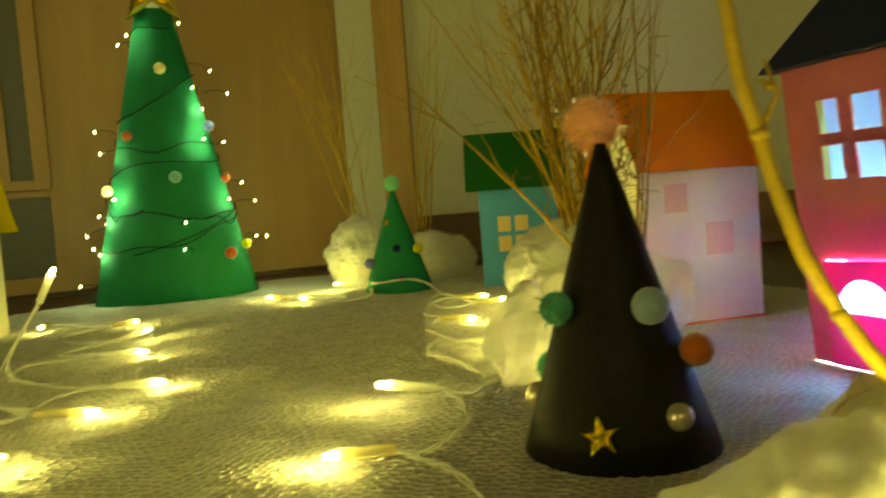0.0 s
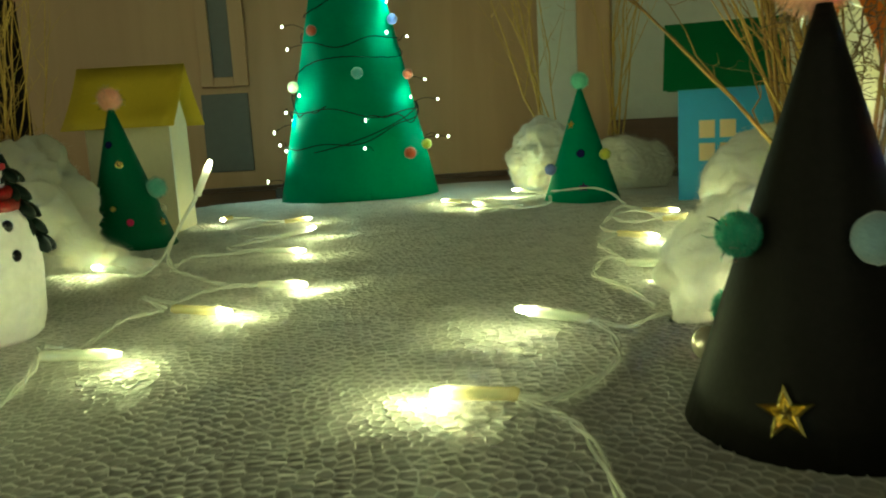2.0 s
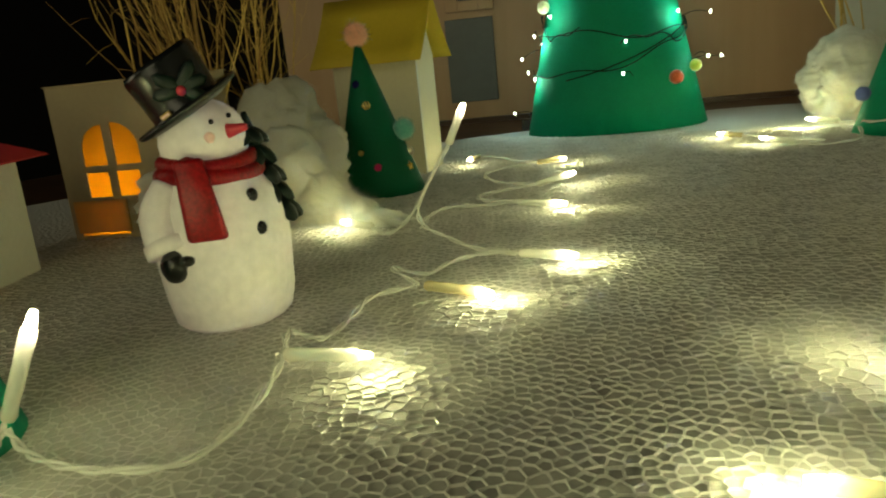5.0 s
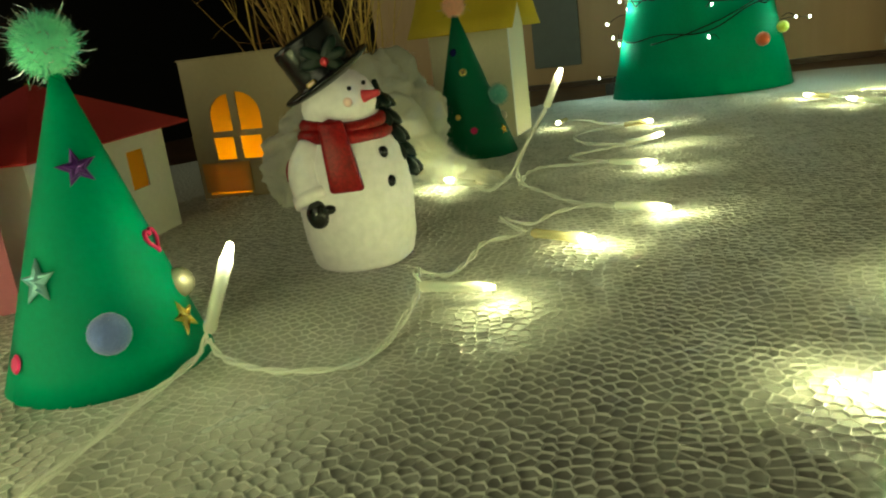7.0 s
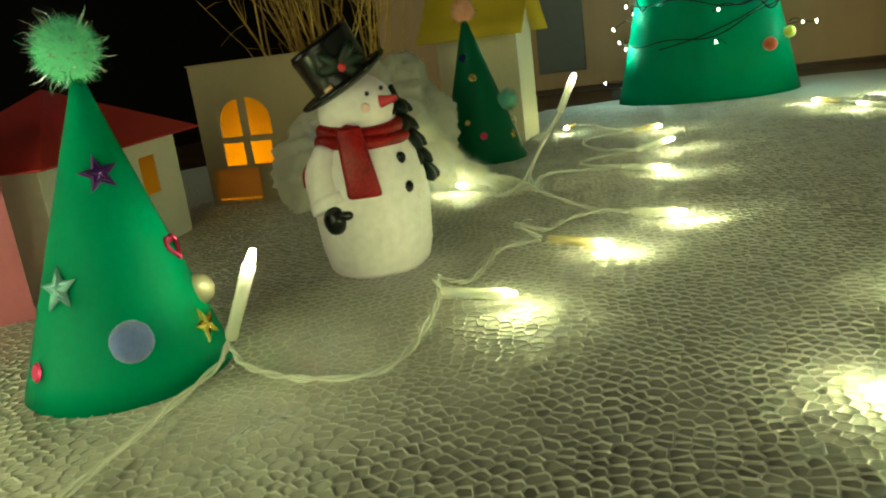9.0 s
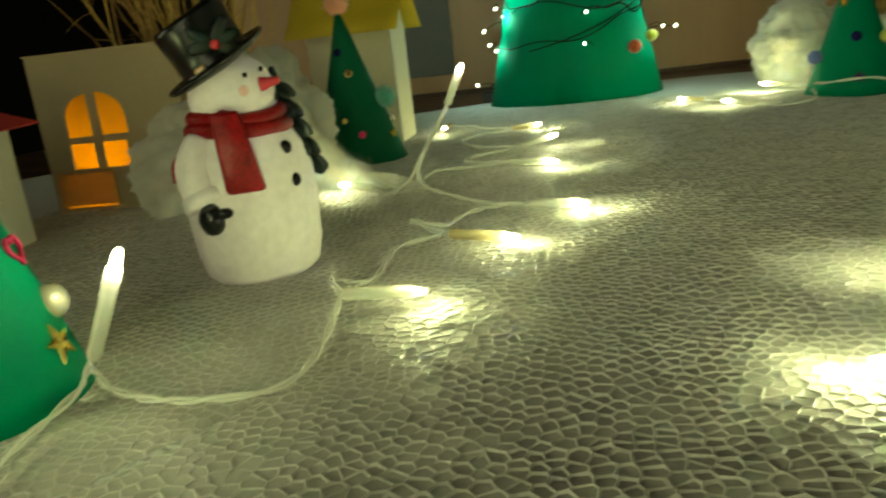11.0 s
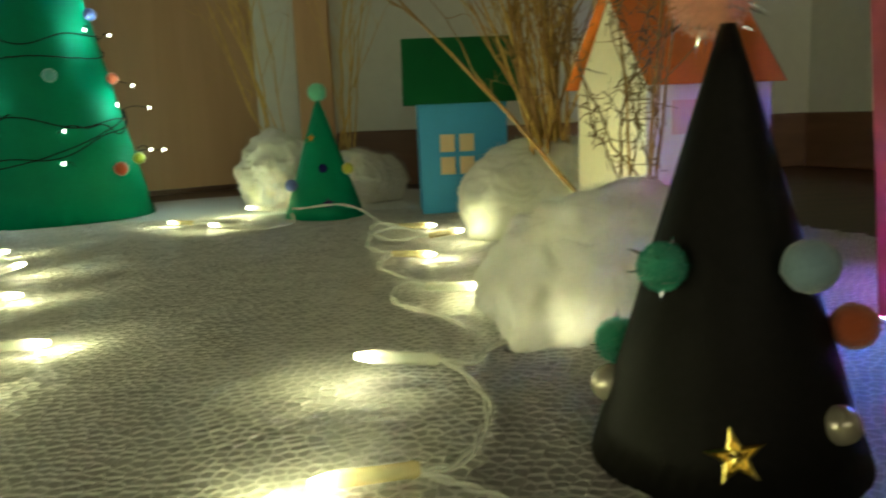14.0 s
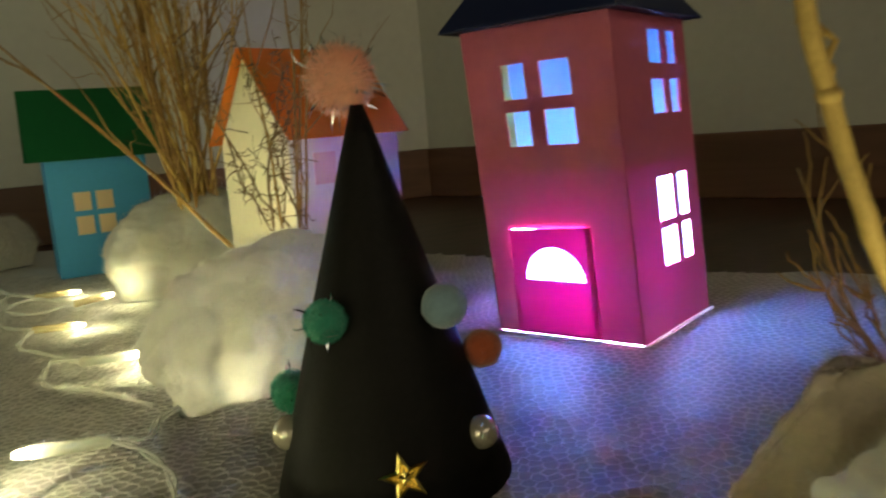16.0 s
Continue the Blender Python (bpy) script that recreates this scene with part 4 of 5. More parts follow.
# ---------------------------------------------------------------- snowman figure, one mesh
def snowman():
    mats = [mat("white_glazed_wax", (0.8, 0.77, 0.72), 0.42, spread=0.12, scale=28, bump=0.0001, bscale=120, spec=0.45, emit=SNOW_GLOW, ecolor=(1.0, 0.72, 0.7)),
            mat("black_gloss_paint", (0.005, 0.006, 0.007), 0.24, spread=0.2, scale=80, bump=0.0002, bscale=200),
            mat("red_scarf_paint", (0.24, 0.002, 0.005), 0.4, spread=0.6, scale=70, bump=0.0006, bscale=220, spec=0.3),
            mat("dark_pine_paint", (0.003, 0.012, 0.009), 0.4, spread=0.3, scale=120, bump=0.0005, bscale=250, spec=0.35),
            mat("rose_nose_paint", (0.5, 0.03, 0.05), 0.45, spread=0.1),
            mat("gold_buckle_paint", (0.42, 0.27, 0.01), 0.4, metal=0.4),
            mat("blush_paint", (0.92, 0.64, 0.58), 0.6, spread=0.1)]
    bm = bmesh.new()
    done = [0]

    def paint(k):
        bm.faces.ensure_lookup_table()
        for f in bm.faces[done[0]:]:
            f.material_index = k
        done[0] = len(bm.faces)

    # body, head
    lathe(bm, [(0.004, 0.0003), (0.0245, 0.0005), (0.0275, 0.003), (0.0298, 0.012), (0.0312, 0.022), (0.0315, 0.033), (0.0306, 0.045), (0.0277, 0.055), (0.0236, 0.063), (0.019, 0.0685), (0.004, 0.069)], 40, wob=0.035)
    ball(bm, (-0.001, 0, 0.078), 0.0205, 3, (1.0, 1.0, 0.86), rough=0.02, freq=120)
    # sleeve of the arm on the viewer's side
    face = Vector((0.66, -0.75, 0))
    tube(bm, flow([(-0.018, -0.012, 0.060), (-0.0235, -0.0175, 0.052), (-0.0232, -0.0222, 0.044), (-0.0215, -0.0245, 0.038)], 5), 0.0082, 0.0078, 14)
    tube(bm, [(-0.0222, -0.0236, 0.0415), (-0.0208, -0.0252, 0.0368)], 0.0094, 0.0094, 14)
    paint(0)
    ball(bm, (-0.0192, -0.0262, 0.0312), 0.0066, 3, (0.9, 0.8, 1.05), rough=0.05)
    ball(bm, (-0.0132, -0.0298, 0.0335), 0.003, 2, (1.3, 0.8, 0.8))
    # buttons and eyes
    for a, z, r, s in ((0.0272, 0.0555, 0.0029, 1), (0.0302, 0.0420, 0.0029, 1)):
        p = face * a
        ball(bm, (p.x, p.y, z), r, 2, (1, 1, 1.05))
    ball(bm, (0.0275, 0.0155, 0.0400), 0.003, 2, (0.8, 1, 1.2))
    for px, py in ((0.0058, -0.0190), (0.0132, -0.0146)):
        ball(bm, (px, py, 0.0862 if px < 0.012 else 0.0878), 0.00115, 2)
    # hat, tilted back to the side
    tilt = Matrix.Translation((-0.0045, 0.0, 0.0905)) @ Euler((radians(4), radians(-27), 0)).to_matrix().to_4x4()
    first = len(bm.verts)
    lathe(bm, [(0.017, -0.0008), (0.0248, 0.0012), (0.026, 0.0024), (0.0252, 0.0034), (0.0178, 0.0026), (0.0165, 0.004), (0.0168, 0.012), (0.0176, 0.0225), (0.0166, 0.0248), (0.003, 0.0245)], 40, (1.0, 0.9), wob=0.02)
    bm.verts.ensure_lookup_table()
    for v in bm.verts[first:]:
        v.co = tilt @ v.co
    paint(1)
    # scarf: ring, hanging end, knot
    for k, (z, r, q) in enumerate(((0.0648, 0.0218, 0.0038), (0.0692, 0.0203, 0.0034))):
        tube(bm, [(r * math.cos(a) - 0.0005, r * math.sin(a), z + 0.0012 * math.sin(a * 2 + k)) for a in (2 * math.pi * i / 36 for i in range(37))], q, sides=10)
    first = len(bm.verts)
    box(bm, -0.0068, 0.0068, -0.0028, 0.0022, -0.0305, 0.002, bevel=0.0018)
    bm.verts.ensure_lookup_table()
    for v in bm.verts[first:]:
        f = min(1.0, max(0.0, -v.co.z / 0.0305))
        v.co = Vector((v.co.x * (0.95 + 0.35 * f) - 0.006 + 0.004 * f, v.co.y - 0.0245 - 0.0065 * math.sin(f * 2.0), v.co.z + 0.0712))
    tube(bm, flow([(-0.021, -0.006, 0.060), (-0.0305, -0.008, 0.053), (-0.0315, -0.010, 0.046)], 5), 0.0032, 0.0026, 8)
    ball(bm, (-0.0065, -0.0235, 0.068), 0.0062, 2, (1, 0.6, 1))
    paint(2)
    # little pine carried on the back
    for k in range(5):
        z0, r = 0.0790 - 0.0082 * k, 0.0072 + 0.0011 * k
        mid_ = Vector((0.0185 + 0.0014 * k, 0.0005 + 0.001 * k, z0))
        lathe(bm, [(r * 0.55, -0.004), (r * 0.6, 0.0), (r * 0.3, 0.006), (0.001, 0.009)], 12, (1, 0.8), c=mid_, wob=0.2)
        for j in range(7):
            a = 2 * math.pi * j / 7 + 0.5 * k
            first = len(bm.verts)
            ball(bm, (0, 0, 0), 0.0058 + 0.0006 * k, 2, (1.0, 0.62, 0.42), rough=0.15, freq=400)
            bm.verts.ensure_lookup_table()
            bend = Euler((0, radians(38), a)).to_matrix()
            for v in bm.verts[first:]:
                v.co = mid_ + Vector((math.cos(a) * r * 0.72, math.sin(a) * r * 0.6, -0.001)) + bend @ v.co
    # holly on the hat
    for a in (-0.9, -0.2, 0.5, 2.2, 2.9):
        first = len(bm.verts)
        ball(bm, (0, 0, 0), 0.0068, 3, (1.0, 0.22, 0.42), rough=0.25, freq=500)
        bm.verts.ensure_lookup_table()
        for v in bm.verts[first:]:
            w = Vector((v.co.x + 0.0052, v.co.y, v.co.z))
            v.co = tilt @ Vector((w.x * math.cos(a) - w.z * math.sin(a) + 0.004, w.y - 0.0155, w.x * math.sin(a) + w.z * math.cos(a) + 0.010))
    paint(3)
    # nose and berry
    nose = Vector((0.0130, -0.0148, 0.0818))
    tube(bm, [nose + Vector((0.95, -0.3, 0.12)).normalized() * d for d in (-0.001, 0.001, 0.003, 0.0066, 0.0080)], 0.0031, 0.0012, 10)
    ball(bm, tilt @ Vector((0.004, -0.0165, 0.009)), 0.0022, 2)
    paint(4)
    first = len(bm.verts)
    box(bm, -0.0100, -0.0050, -0.0170, -0.0150, 0.0035, 0.0058, bevel=0.0005)
    bm.verts.ensure_lookup_table()
    for v in bm.verts[first:]:
        v.co = tilt @ v.co
    paint(5)
    ball(bm, (0.0040, -0.0193, 0.0800), 0.0026, 2, (1, 0.35, 0.9))
    paint(6)
    me = bpy.data.meshes.new("snowman_figure")
    bm.to_mesh(me)
    bm.free()
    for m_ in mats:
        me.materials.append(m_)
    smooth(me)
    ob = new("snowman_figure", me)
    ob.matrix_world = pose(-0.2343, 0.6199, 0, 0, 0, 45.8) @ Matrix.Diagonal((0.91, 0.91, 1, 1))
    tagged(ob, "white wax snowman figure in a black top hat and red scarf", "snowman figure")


snowman()


# ---------------------------------------------------------------- cotton wool
def cotton(label, lumps, seed, hairs=7000, material=None, name="cotton_wool", detail=0.32, cuts=(), crimp=1.0, hair=1.0):
    """Lumps: x, y, z, radius, and how far it is squashed in x, y and z. Cuts: a point and the outward normal of a flat side."""
    rng = random.Random(seed)
    x0, y0 = lumps[0][0], lumps[0][1]
    t = thing(name, label, "cotton wool", pose(x0, y0, 0), "cotton snow")
    mass = sum(q[3] for q in lumps)
    c = sum((Vector(q[:3]) * q[3] for q in lumps), Vector()) / mass
    bm = bmesh.new()
    vs = bmesh.ops.create_icosphere(bm, subdivisions=6, radius=1.0)["verts"]
    off = Vector((seed * 3.1, seed * 1.3, seed))
    for v in vs:
        d = v.co.normalized()
        reach = []
        for x, y, z, r, s in lumps:
            q = Vector((d.x / s[0], d.y / s[1], d.z / s[2])) / r
            o = Vector(((c.x - x) / s[0], (c.y - y) / s[1], (c.z - z) / s[2])) / r
            a, b, k = q.dot(q), q.dot(o), o.dot(o) - 1
            disc = b * b - a * k
            reach.append((-b + math.sqrt(disc)) / a if disc > 0 else 0.0)
        far = sum(e ** 8 for e in reach if e > 0) ** (1 / 8)
        w = c + d * far
        n = noise.noise(w * 26 + off) * detail * 0.5 + (noise.noise(w * 60 + off) * 0.13 + (0.3 - abs(noise.noise(w * 62 + off + Vector((0, 0, 3 * noise.noise(w * 40)))))) * 0.105 + (0.25 - abs(noise.noise(w * 150 + off))) * 0.03 + noise.noise(Vector((w.x * 60, w.y * 60, w.z * 260)) + off) * 0.03) * crimp + noise.noise(w * 420 + off) * 0.016
        w = c + d * far * (1 + n)
        for at, out in cuts:
            over = (w - Vector(at)).dot(Vector(out)) - 0.004 * noise.noise(w * 60 + off)
            if over > 0:
                w = w - Vector(out) * over
        v.co = w - Vector((x0, y0, 0))
        if v.co.z < 0.0006:
            v.co.z = 0.0006
    tips = [v.co.copy() for v in vs if v.co.z > 0.001]
    mid_ = c - Vector((x0, y0, c.z * 0.6))
    lump = part("tuft", bm, material or M_COTTON, t, soft=True)
    bm = bmesh.new()
    for _ in range(hairs * len(lumps)):
        p = tips[rng.randrange(len(tips))]
        n = (p - mid_).normalized()
        side = n.cross(Vector((rng.gauss(0, 1), rng.gauss(0, 1), rng.gauss(0, 1)))).normalized()
        run = (n * rng.uniform(0.05, 0.7) + side).normalized()
        ln = rng.uniform(0.002, 0.008) if rng.random() < 0.8 else rng.uniform(0.008, 0.016)
        ln *= hair
        cr = run.cross(n).normalized() * 0.000045 * hair
        q = p + run * ln * 0.5 + n * ln * 0.1
        e = p + run * ln - n * ln * rng.uniform(0, 0.3)
        a, b, cc, dd, f = bm.verts.new(p - cr - n * 0.0006), bm.verts.new(p + cr - n * 0.0006), bm.verts.new(q + cr), bm.verts.new(q - cr), bm.verts.new(e)
        bm.faces.new((a, b, cc, dd)), bm.faces.new((dd, cc, f))
    part("fuzz", bm, material or M_COTTON, lump)
    return t


cotton("mound of white cotton wool snow with a light inside", [(0.125, 0.745, 0.018, 0.046, (1.05, 0.85, 0.85)), (0.153, 0.77, 0.03, 0.038, (1.1, 0.8, 0.8)), (0.104, 0.717, 0.012, 0.03, (0.9, 0.8, 0.9))], 3, crimp=1.2)
cotton("rounded mound of white cotton wool snow behind the lights", [(0.140, 1.0, 0.022, 0.055, (1.03, 0.72, 0.97)), (0.174, 0.985, 0.032, 0.044, (1.0, 0.8, 1.0))], 8, detail=0.22, crimp=0.5)
cotton("fluffy ball of cotton wool snow beside the far tree", [(-0.095, 1.275, 0.036, 0.047, (0.95, 0.8, 1.0)), (-0.068, 1.3, 0.03, 0.042, (1.0, 0.8, 0.9))], 11)
cotton("loose cotton wool snow behind the far tree", [(-0.005, 1.29, 0.03, 0.036, (0.9, 0.8, 0.95)), (0.022, 1.31, 0.022, 0.032, (0.8, 0.8, 1.0))], 15)
cotton("tall heap of white cotton wool snow behind the snowman", [(-0.404, 0.815, 0.049, 0.041, (1.0, 0.85, 1.0)), (-0.381, 0.812, 0.034, 0.031, (0.95, 0.8, 1.05)), (-0.396, 0.742, 0.03, 0.038, (0.95, 0.9, 0.95)), (-0.396, 0.718, 0.014, 0.034, (0.95, 0.9, 1.0)),
                                                                (-0.392, 0.79, 0.012, 0.040, (1.0, 0.8, 0.85))], 21, hairs=6000, detail=0.42, crimp=1.1, hair=0.7)
cotton("sloping drift of white cotton wool snow over a light", [(-0.358, 0.783, 0.030, 0.025, (1.0, 0.72, 1.0)), (-0.342, 0.783, 0.015, 0.0215, (1.1, 0.72, 1.0)), (-0.316, 0.784, 0.003, 0.0175, (1.3, 0.75, 0.9)), (-0.288, 0.788, -0.002, 0.014, (1.5, 0.8, 0.75)), (-0.345, 0.783, 0.004, 0.026, (1.2, 0.72, 0.8))],
       24, hairs=6000, detail=0.42, crimp=2.1, hair=0.7)
cotton("fluffy tuft of grey-white cotton wool round a dry stalk", [(0.144, 0.438, 0.024, 0.0275, (1.0, 0.75, 1.0)), (0.123, 0.440, 0.020, 0.0205, (1.05, 0.8, 1.0)), (0.168, 0.440, 0.026, 0.027, (1.0, 0.75, 1.0)),
                                                               (0.190, 0.452, 0.016, 0.024, (1.0, 0.8, 1.0))], 27, hairs=5000, hair=0.5, crimp=1.3)
cotton("flat-cut wad of cotton batting, beige for shade, behind a cotton tuft", [(0.186, 0.486, 0.022, 0.034, (1.3, 0.8, 1.1)), (0.182, 0.484, 0.040, 0.027, (1.2, 0.9, 1.0)), (0.225, 0.482, 0.026, 0.034, (1.3, 0.8, 1.0))], 31, hairs=500,
       material=M_SHADECOTTON, name="cotton_wad", detail=0.1, cuts=[((0.1853, 0.48, 0.0492), (-0.345, 0.794, 0.501)), ((0.1853, 0.48, 0.0492), (0.287, 0.105, 0.952))])


# ---------------------------------------------------------------- dry twigs
def twig_line(rng, base, tip, bend, n=9, jit=0.0012):
    base, tip = Vector(base), Vector(tip)
    d = tip - base
    side = Vector((rng.gauss(0, 1), rng.gauss(0, 1), rng.gauss(0, 0.3)))
    out = []
    for i in range(n):
        f = i / (n - 1)
        j = Vector((rng.gauss(0, 1), rng.gauss(0, 1), rng.gauss(0, 1))) * jit * (0 < i < n - 1)
        out.append(base + d * f + side * bend * math.sin(f * math.pi) + j)
    return out


def stem(t, rng, base, tip, r, material, bend=0.006, forks=3, buds=0, sides=6, jit=0.0012, split=False):
    bm = bmesh.new()
    line = twig_line(rng, base, tip, bend, jit=jit)
    tube(bm, line, r, r * 0.35, sides)
    ln = (Vector(tip) - Vector(base)).length
    if split:
        whole = part("stem", bm, material, t, soft=True)
        for _ in range(forks):
            i = rng.randrange(3, 8)
            d = (line[i + 1] - line[i]).normalized() if i < 8 else (line[8] - line[7]).normalized()
            q = line[i] + (d + Vector((rng.gauss(0, 0.5), rng.gauss(0, 0.5), rng.gauss(0, 0.3)))).normalized() * ln * rng.uniform(0.15, 0.4)
            part("branchlet", tube(bmesh.new(), twig_line(rng, line[i], q, bend * 0.5, 6, 0.0003), r * 0.6, r * 0.3, 5), material, whole, soft=True)
        return
    for _ in range(forks):
        i = rng.randrange(2, 7)
        d = (line[i + 1] - line[i]).normalized()
        q = line[i] + (d + Vector((rng.gauss(0, 0.38), rng.gauss(0, 0.38), rng.gauss(0, 0.2)))).normalized() * ln * rng.uniform(0.2, 0.5)
        sub = twig_line(rng, line[i], q, bend * 0.5, 6)
        tube(bm, sub, r * 0.5, r * 0.15, 4)
        for _ in range(2):
            k = rng.randrange(1, 5)
            tube(bm, twig_line(rng, sub[k], sub[k] + Vector((rng.gauss(0, 1), rng.gauss(0, 1), rng.gauss(0.6, 1))).normalized() * ln * rng.uniform(0.04, 0.12), 0.001, 4), r * 0.28, r * 0.1, 3)
    for _ in range(buds):
        i = rng.randrange(2, 8)
        p = line[i].lerp(line[i + 1], rng.random()) if i < 8 else line[i]
        d = Vector((rng.gauss(0, 1), rng.gauss(0, 1), rng.gauss(0, 0.6))).normalized()
        pts = [p, p + d * 0.004, p + d * 0.007 + Vector((0, 0, rng.uniform(-0.003, 0.004))), p + d * 0.0085 + Vector((rng.gauss(0, 0.003), rng.gauss(0, 0.003), rng.uniform(-0.004, 0.002)))]
        tube(bm, pts, 0.00045, 0.0002, 3)
    part("stem", bm, material, t, soft=True)


def bunch(label, x, y, z, count, spread, height, seed, r=0.0011, material=None, lean=(0, 0), buds=0, base=0.01, forks=3, other=None):
    rng = random.Random(seed)
    t = thing("twig_bunch", label, "dry twigs", pose(x, y, 0), "dry twigs")
    for _ in range(count):
        b = (rng.gauss(0, base), rng.gauss(0, base), z + rng.uniform(-0.01, 0.005))
        e = (rng.gauss(lean[0], spread), rng.gauss(lean[1], spread * 0.6), z + height * rng.uniform(0.7, 1.1))
        stem(t, rng, b, e, r * rng.uniform(0.6, 1.25), other if other and rng.random() < 0.5 else material or M_TWIG, forks=forks, buds=buds)
    return t


bunch("bunch of dry straw-coloured twigs behind the snowman", -0.46, 0.80, 0.03, 26, 0.05, 0.24, 31, 0.0012, lean=(-0.01, -0.005), base=0.016, other=M_TWIGB)
bunch("thinner bunch of dry twigs beside the cream house", -0.452, 0.85, 0.02, 12, 0.022, 0.25, 32, 0.001, base=0.012, lean=(0.0, 0.01))
mid = bunch("bunch of dry straw-coloured twigs stuck in cotton snow", 0.153, 0.985, 0.06, 32, 0.034, 0.28, 33, 0.0013, base=0.011, lean=(-0.018, -0.01), other=M_TWIGB, forks=4)
rng = random.Random(77)
stem(mid, rng, (-0.001, -0.125, 0.038), (-0.133, -0.125, 0.187), 0.0016, M_TWIGB, bend=0.003, forks=3, jit=0.0007)
stem(mid, rng, (-0.004, -0.008, 0.06), (-0.085, -0.06, 0.24), 0.0014, M_TWIG, forks=4)
stem(mid, rng, (-0.008, -0.005, 0.06), (-0.125, -0.05, 0.27), 0.0012, M_TWIGB, forks=3)
stem(mid, rng, (0.006, -0.005, 0.06), (0.04, -0.03, 0.26), 0.0013, M_TWIG, forks=3)
stem(mid, rng, (-0.029, -0.022, 0.0378), (-0.010, -0.022, 0.0236), 0.0005, M_TWIGD, bend=0.003, forks=0)
sprigs = bunch("dark curly dried sprigs in front of the cream gable", 0.166, 0.80, 0.04, 6, 0.012, 0.125, 34, 0.0008, M_TWIGD, lean=(-0.02, -0.004), buds=30, forks=1, base=0.008)
for bx, tx, r in ((0.002, 0.010, 0.0014), (0.008, 0.021, 0.0011), (0.005, 0.026, 0.0009), (-0.004, -0.016, 0.001)):
    stem(sprigs, rng, (bx, 0.0, 0.04), (tx, 0.0, 0.215 + 0.4 * tx), r, M_TWIGB, bend=0.002, forks=2, buds=5, jit=0.0006)
bunch("pale dry twigs stuck in far cotton snow", -0.10, 1.335, 0.05, 7, 0.028, 0.3, 35, 0.0013, lean=(-0.045, 0.0), base=0.006)
bunch("pale dry twigs stuck in far cotton snow", -0.02, 1.345, 0.05, 7, 0.04, 0.3, 36, 0.0013, lean=(0.015, 0.0), base=0.006)
near = thing("dry_stalk", "thick yellow-brown dry stalk stuck in cotton snow", "dry twigs", pose(0.160, 0.4375, 0))
rng = random.Random(41)
stalk = flow([(0.016, 0.006, 0.030), (0.003, 0.0045, 0.050), (-0.0066, 0.004, 0.0612), (-0.0166, 0.0035, 0.0765), (-0.0226, 0.0053, 0.0909), (-0.0276, 0.0092, 0.1137), (-0.0312, 0.0110, 0.133), (-0.037, 0.013, 0.185)], 5)
part("stem", tube(bmesh.new(), [p + Vector((rng.gauss(0, 1), rng.gauss(0, 1), 0)) * 0.00015 for p in stalk], 0.0018, 0.0014, 10), M_STALK, near, soft=True)
for p in (stalk[14], stalk[24]):
    part("node", ball(bmesh.new(), p, 0.0020, 2, (1, 1, 0.9), rough=0.12), M_STALK, near, "thickened joint of the stalk", soft=True)
for base, tip in (((-0.0266, 0.0085, 0.1085), (-0.022, 0.018, 0.125)),):
    stem(near, rng, base, tip, 0.0008, M_TWIG, bend=0.001, forks=3, jit=0.0004, split=True)
for tip in ((0.040, 0.0625, 0.092), (0.030, 0.0525, 0.068), (0.058, 0.066, 0.1), (0.05, 0.058, 0.075)):
    stem(near, rng, (0.045 + rng.uniform(-0.004, 0.004), 0.0325, 0.03), tip, 0.0007, M_TWIGB, bend=0.003, forks=7, jit=0.0005, split=True)


